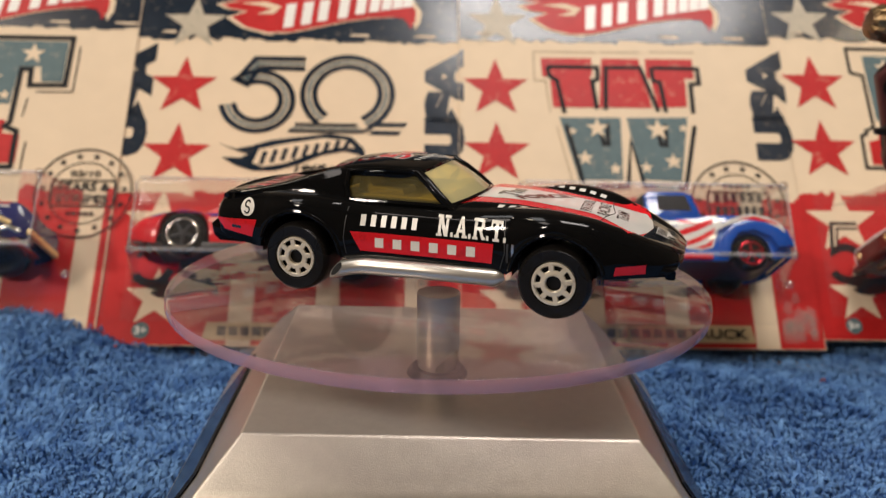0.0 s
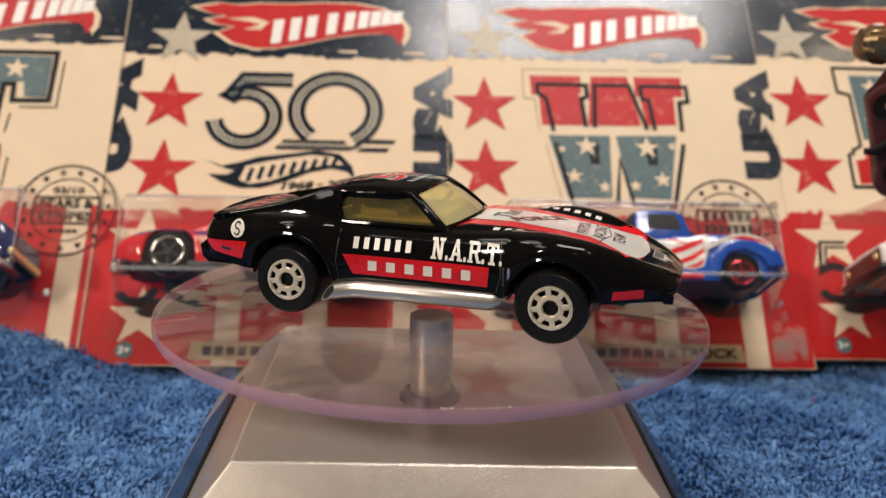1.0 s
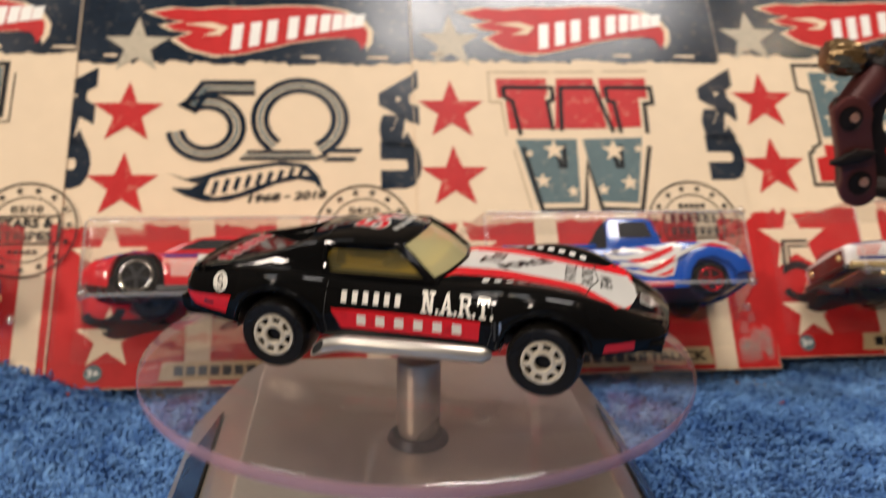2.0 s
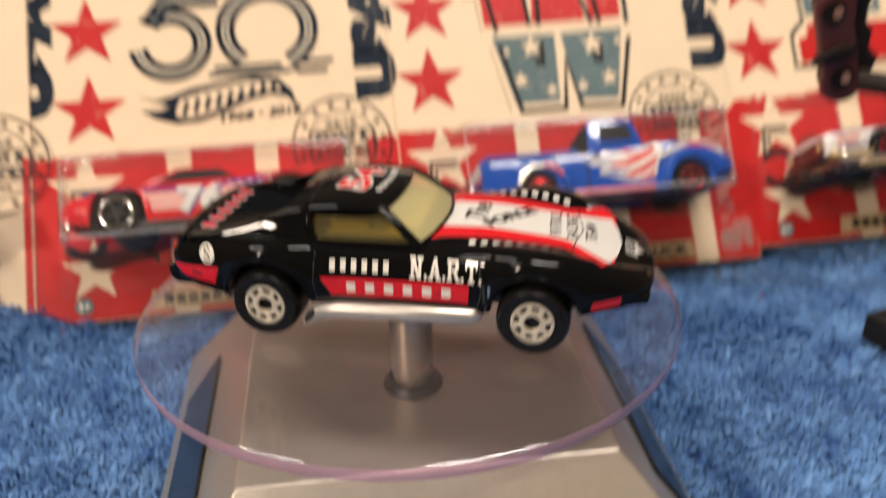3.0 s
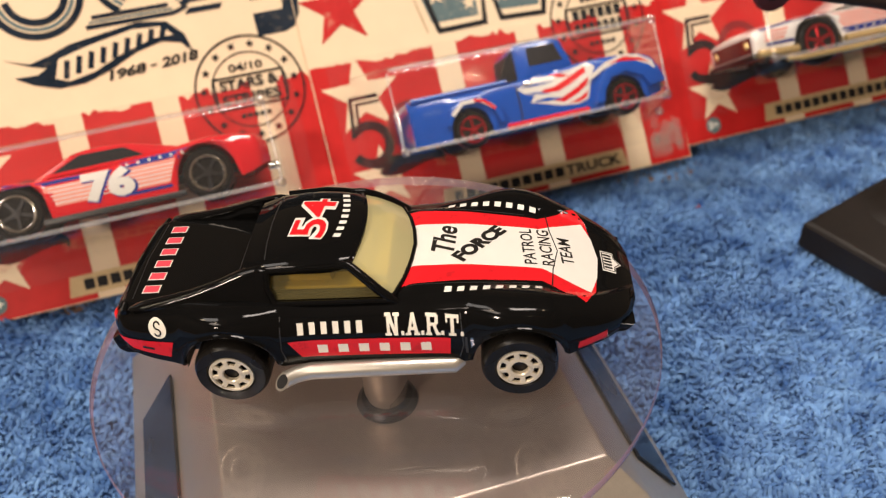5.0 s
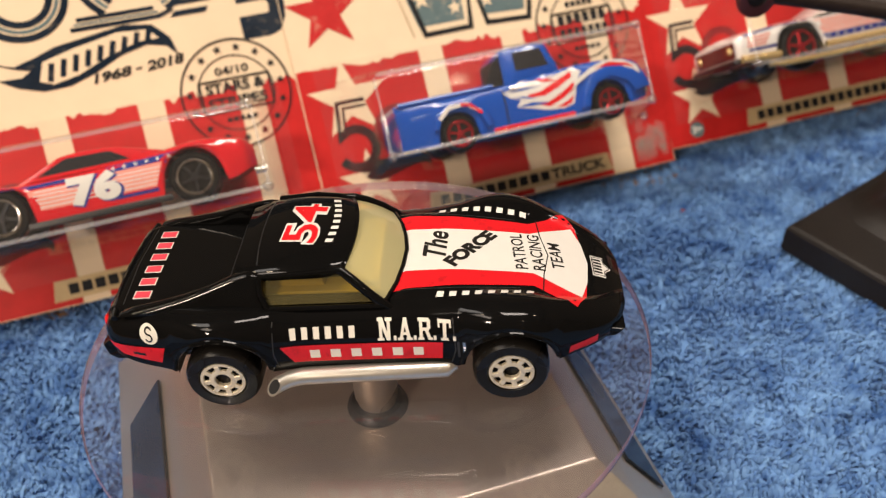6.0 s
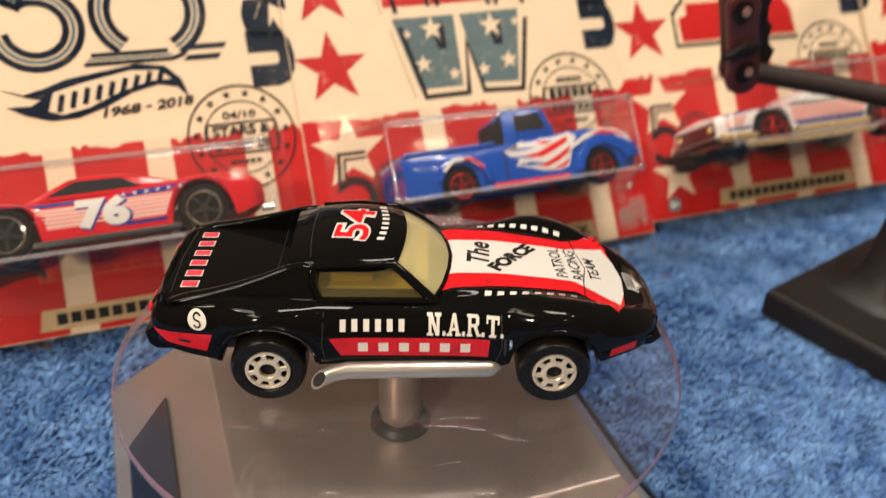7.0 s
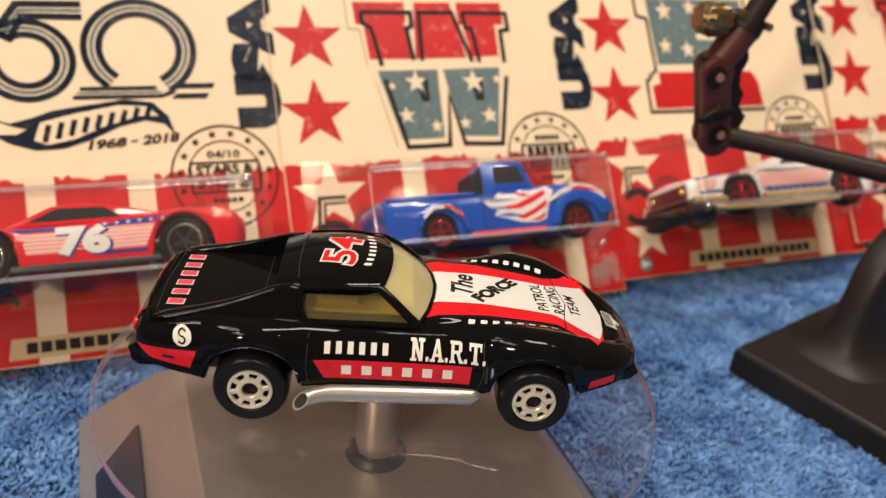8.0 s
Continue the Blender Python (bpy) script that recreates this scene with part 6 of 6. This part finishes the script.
def navy_car():
    keys = {"w": [(-38, 9.6), (-34, 12.4), (0, 13), (22, 13.2), (34, 12.0), (38, 9.6)], "zs": [(-38, 11.4), (-30, 13.8), (0, 14), (20, 14.8), (33, 15.4), (38, 12)],
            "zc": [(-38, 11), (-24, 14), (0, 14.6), (20, 15.6), (33, 15.8), (38, 12)], "zb": [(-38, 5.6), (-28, 3.8), (0, 3.2), (28, 3.6), (38, 5.2)]}
    t, tree = simple_toy("toy_coupe", toy_at(0, 50, 12.0, 15.0, 1), "navy die-cast car with white trim, sealed in its pack", keys, -38, 38, (-22, 23), 6.4, m_toy_navy, m_chrome,
                         ([(-18, 14), (-8, 20), (4, 20), (13, 14.6)], 11.2), [[(-9, 15.2), (-6, 18.8), (2, 18.8), (7, 15.2)]], base_mat=m_chrome)
    for x, z in ((27, 6.2), (31, 8.6), (34, 6.0)):
        part("engine_pipe", bm_tube([(x - 3, -13.4, z), (x, -13.9, z + 0.4), (x + 2.4, -12.8, z - 0.6)], 0.8, 10), m_chrome if x != 31 else m_gold, t, "bright plated engine pipe", smooth=True)
    part("front_bumper", bm_box(1.6, 20, 2.0, (37.6, 0, 6.6), 0.5, 2), m_gold, t)
    decal("decal_bar", ribbon([(-30, 13.4), (32, 14.6)], 0.8), m_dec_red, t, tree, (lambda a, b: (a, -40, b)), (0, 1, 0), 0.1, 2.0)
    decal("decal_bar", ribbon([(-30, 12.3), (32, 13.4)], 0.6), m_dec_white, t, tree, (lambda a, b: (a, -40, b)), (0, 1, 0), 0.1, 2.0)


red_coupe()
blue_pickup()
white_car()
navy_car()


# ---- jointed clamp stand beside the turntable ----
def clamp_stand():
    t = thing("clamp_stand", Matrix.Identity(4), "dark cast-iron clamp stand with jointed reddish arm on the towel", "clamp stand")
    # slab with bevelled rim
    foot = [(121.5, 39.5), (136.5, -6.0), (196.0, 12.0), (181.0, 57.5)]
    bm = bm_prism(foot, -1.5, 7.4, 1.2, plane="XY")
    part("foot", bm, m_iron, t)
    # upright with a flared root
    c = Vector((160.0, 26.0))
    d = Vector((60, 18)).normalized()
    n = Vector((-d.y, d.x))
    bm = bmesh.new()
    rings = []
    for z, a, b in ((7.2, 25, 16.5), (8.0, 23, 14), (10, 21, 10.5), (13, 19.4, 8), (18, 18, 6.6), (26, 16.6, 6.0), (34, 14.6, 6.0), (40, 11.0, 5.8), (43.5, 6.0, 5.2), (44.6, 1.5, 4.0)):
        ring = []
        for k in range(28):
            ang = 2 * math.pi * k / 28
            ca, sa = math.cos(ang), math.sin(ang)
            ca, sa = math.copysign(abs(ca) ** 0.6, ca), math.copysign(abs(sa) ** 0.6, sa)
            p = c + d * (a * ca + 6) + n * (b * sa + 6)
            ring.append(bm.verts.new((p.x, p.y, z)))
        rings.append(ring)
    for r0, r1 in zip(rings, rings[1:]):
        for k in range(28):
            bm.faces.new((r0[k], r0[(k + 1) % 28], r1[(k + 1) % 28], r1[k]))
    bm.faces.new(rings[-1])
    part("upright", bm, m_iron, t, smooth=True)
    part("post", bm_tube([(174, 30, 40), (173, 27, 52), (172, 24.5, 64)], [7.0, 5.0, 4.2], 20), m_iron, t, smooth=True)
    part("rod", bm_tube([(124.0, 70.5, 60.2), (140, 56.7, 60.0), (156, 40, 59.9), (180, 15.2, 59.8)], 2.95, 24), m_rod, t, "dark steel rod", smooth=True)
    # two clamp plates with a dark jaw between them
    for y, dx in ((67.0, 0.0), (74.6, 3.4)):
        pl = [(dx + 114.2 + 5.6 * math.cos(radians(a - 17)), 78.5 + 5.6 * math.sin(radians(a - 17))) for a in range(0, 181, 15)] + [(dx + 119.6 + 5.6 * math.cos(radians(a - 17)), 60.6 + 5.6 * math.sin(radians(a - 17))) for a in range(180, 361, 15)]
        part("clamp_plate", bm_prism(pl, y, y + 2.6, 0.7), m_clamp, t, "reddish dark clamp plate", smooth=True)
    jaw = [(112.0, 82.0), (117.0, 87.4), (124.0, 86.4), (125.4, 83.0), (124.0, 79.0), (124.6, 75.6), (126.8, 73.2), (126.4, 69.6), (128.0, 67.6), (129.6, 66.4), (128.0, 60.5), (121.0, 56.4), (116.0, 62.0)]
    part("clamp_jaw", bm_prism(jaw, 69.4, 74.8, 0.6), m_jaw, t, "blackened clamp jaw", smooth=True)
    for x, z in ((113.2, 78.6), (118.6, 61.8)):
        recess = part("screw_recess", bm_lathe([(0, 0.12), (2.5, 0.12), (3.0, 0.0), (3.2, 0.25)], 28, "Y"), m_jaw, t)
        recess.matrix_local = Matrix.Translation((x * MM, 66.7 * MM, z * MM))
        part("screw", bm_tube([(x + 1.0, 66.0, z + 0.2), (x + 1.2, 67.0, z + 0.2), (x + 1.6, 76.5, z)], [1.15, 1.35, 1.35], 18), m_copper, t, "copper coloured screw", smooth=True)
    part("bolt", bm_tube([(116.0, 64.6, 69.4), (117.5, 76, 69.4)], 1.5, 12), m_rod, t, smooth=True)
    wing = [(109.3, 66.6), (111.6, 66.4), (113.6, 67.0), (116.4, 67.2), (119.6, 68.6), (120.8, 70.2), (119.0, 70.9), (116.4, 70.5), (113.4, 69.9), (111.2, 68.4), (109.2, 68.0)]
    part("wing_nut", bm_prism(wing, 64.4, 66.6, 0.5), m_jaw, t, "dark wing nut", smooth=True)
    # upper arm: a broad link, a collar and a thinner rod
    part("upper_link", bm_tube([(115.6, 71.6, 80.5), (119.6, 71.8, 86.4), (124.0, 72.0, 92.0)], [4.2, 4.6, 4.4], 20), m_clamp, t, "reddish dark link", smooth=True)
    part("upper_rod", bm_tube([(123.4, 72, 91.0), (127.6, 72.4, 99.5), (136, 73, 117), (149, 74, 144)], 3.3, 20), m_rod, t, "dark upper rod", smooth=True)
    part("collar", bm_tube([(122.2, 71.8, 90.4), (124.2, 72.0, 94.0)], [5.0, 4.8], 20), m_jaw, t, smooth=True)
    for x, z in ((119.6, 95.2), (128.6, 92.0)):
        part("collar_pin", bm_tube([(x, 68.6, z), (x + 0.5, 73.0, z)], 1.1, 12), m_brass, t, "brass collar pin", smooth=True)
    # nut with deep slanting ribs
    bm = bm_lathe([(0, -5.0), (3.0, -5.0), (4.0, -4.2), (4.7, -2.6), (4.9, 0), (4.7, 2.6), (4.0, 4.2), (3.0, 5.0), (0, 5.0)], 96, "X")
    for v in bm.verts:
        r = math.hypot(v.co.y, v.co.z)
        if r > 2.5:
            f = 1 - 0.24 * (0.5 + 0.5 * math.cos((math.atan2(v.co.z, v.co.y) + v.co.x * 0.16) * 9)) ** 1.5
            v.co.y, v.co.z = v.co.y * f, v.co.z * f
    k = part("knurled_nut", bm, m_brass, t, "aged brass knurled nut", smooth=True)
    k.matrix_local = Matrix.Translation((0.1112, 0.0716, 0.0934)) @ Matrix.Rotation(radians(8), 4, "Y")
    part("nut_bolt", bm_tube([(115.4, 71.6, 93.0), (124.0, 72.0, 91.6)], 1.9, 14), m_jaw, t, smooth=True)


clamp_stand()


# ---- bits of red lint on the towel ----
for x, y, turn in ((0.1055, 0.0640, 20), (-0.0918, 0.0765, 110)):
    lint = part("lint", bm_tube([(-0.6, 0, 0.2), (-0.2, 0.25, 0.5), (0.3, 0.1, 0.6), (0.7, -0.3, 0.2)], [0.16, 0.3, 0.32, 0.14], 8), m_lint, smooth=True)
    lint.matrix_world = Matrix.Translation((x, y, towel_height(x, y) + 0.0021)) @ Matrix.Rotation(radians(turn), 4, "Z")
    tagged(lint, "tiny scrap of red lint on the blue towel", "lint", "scraps of lint")
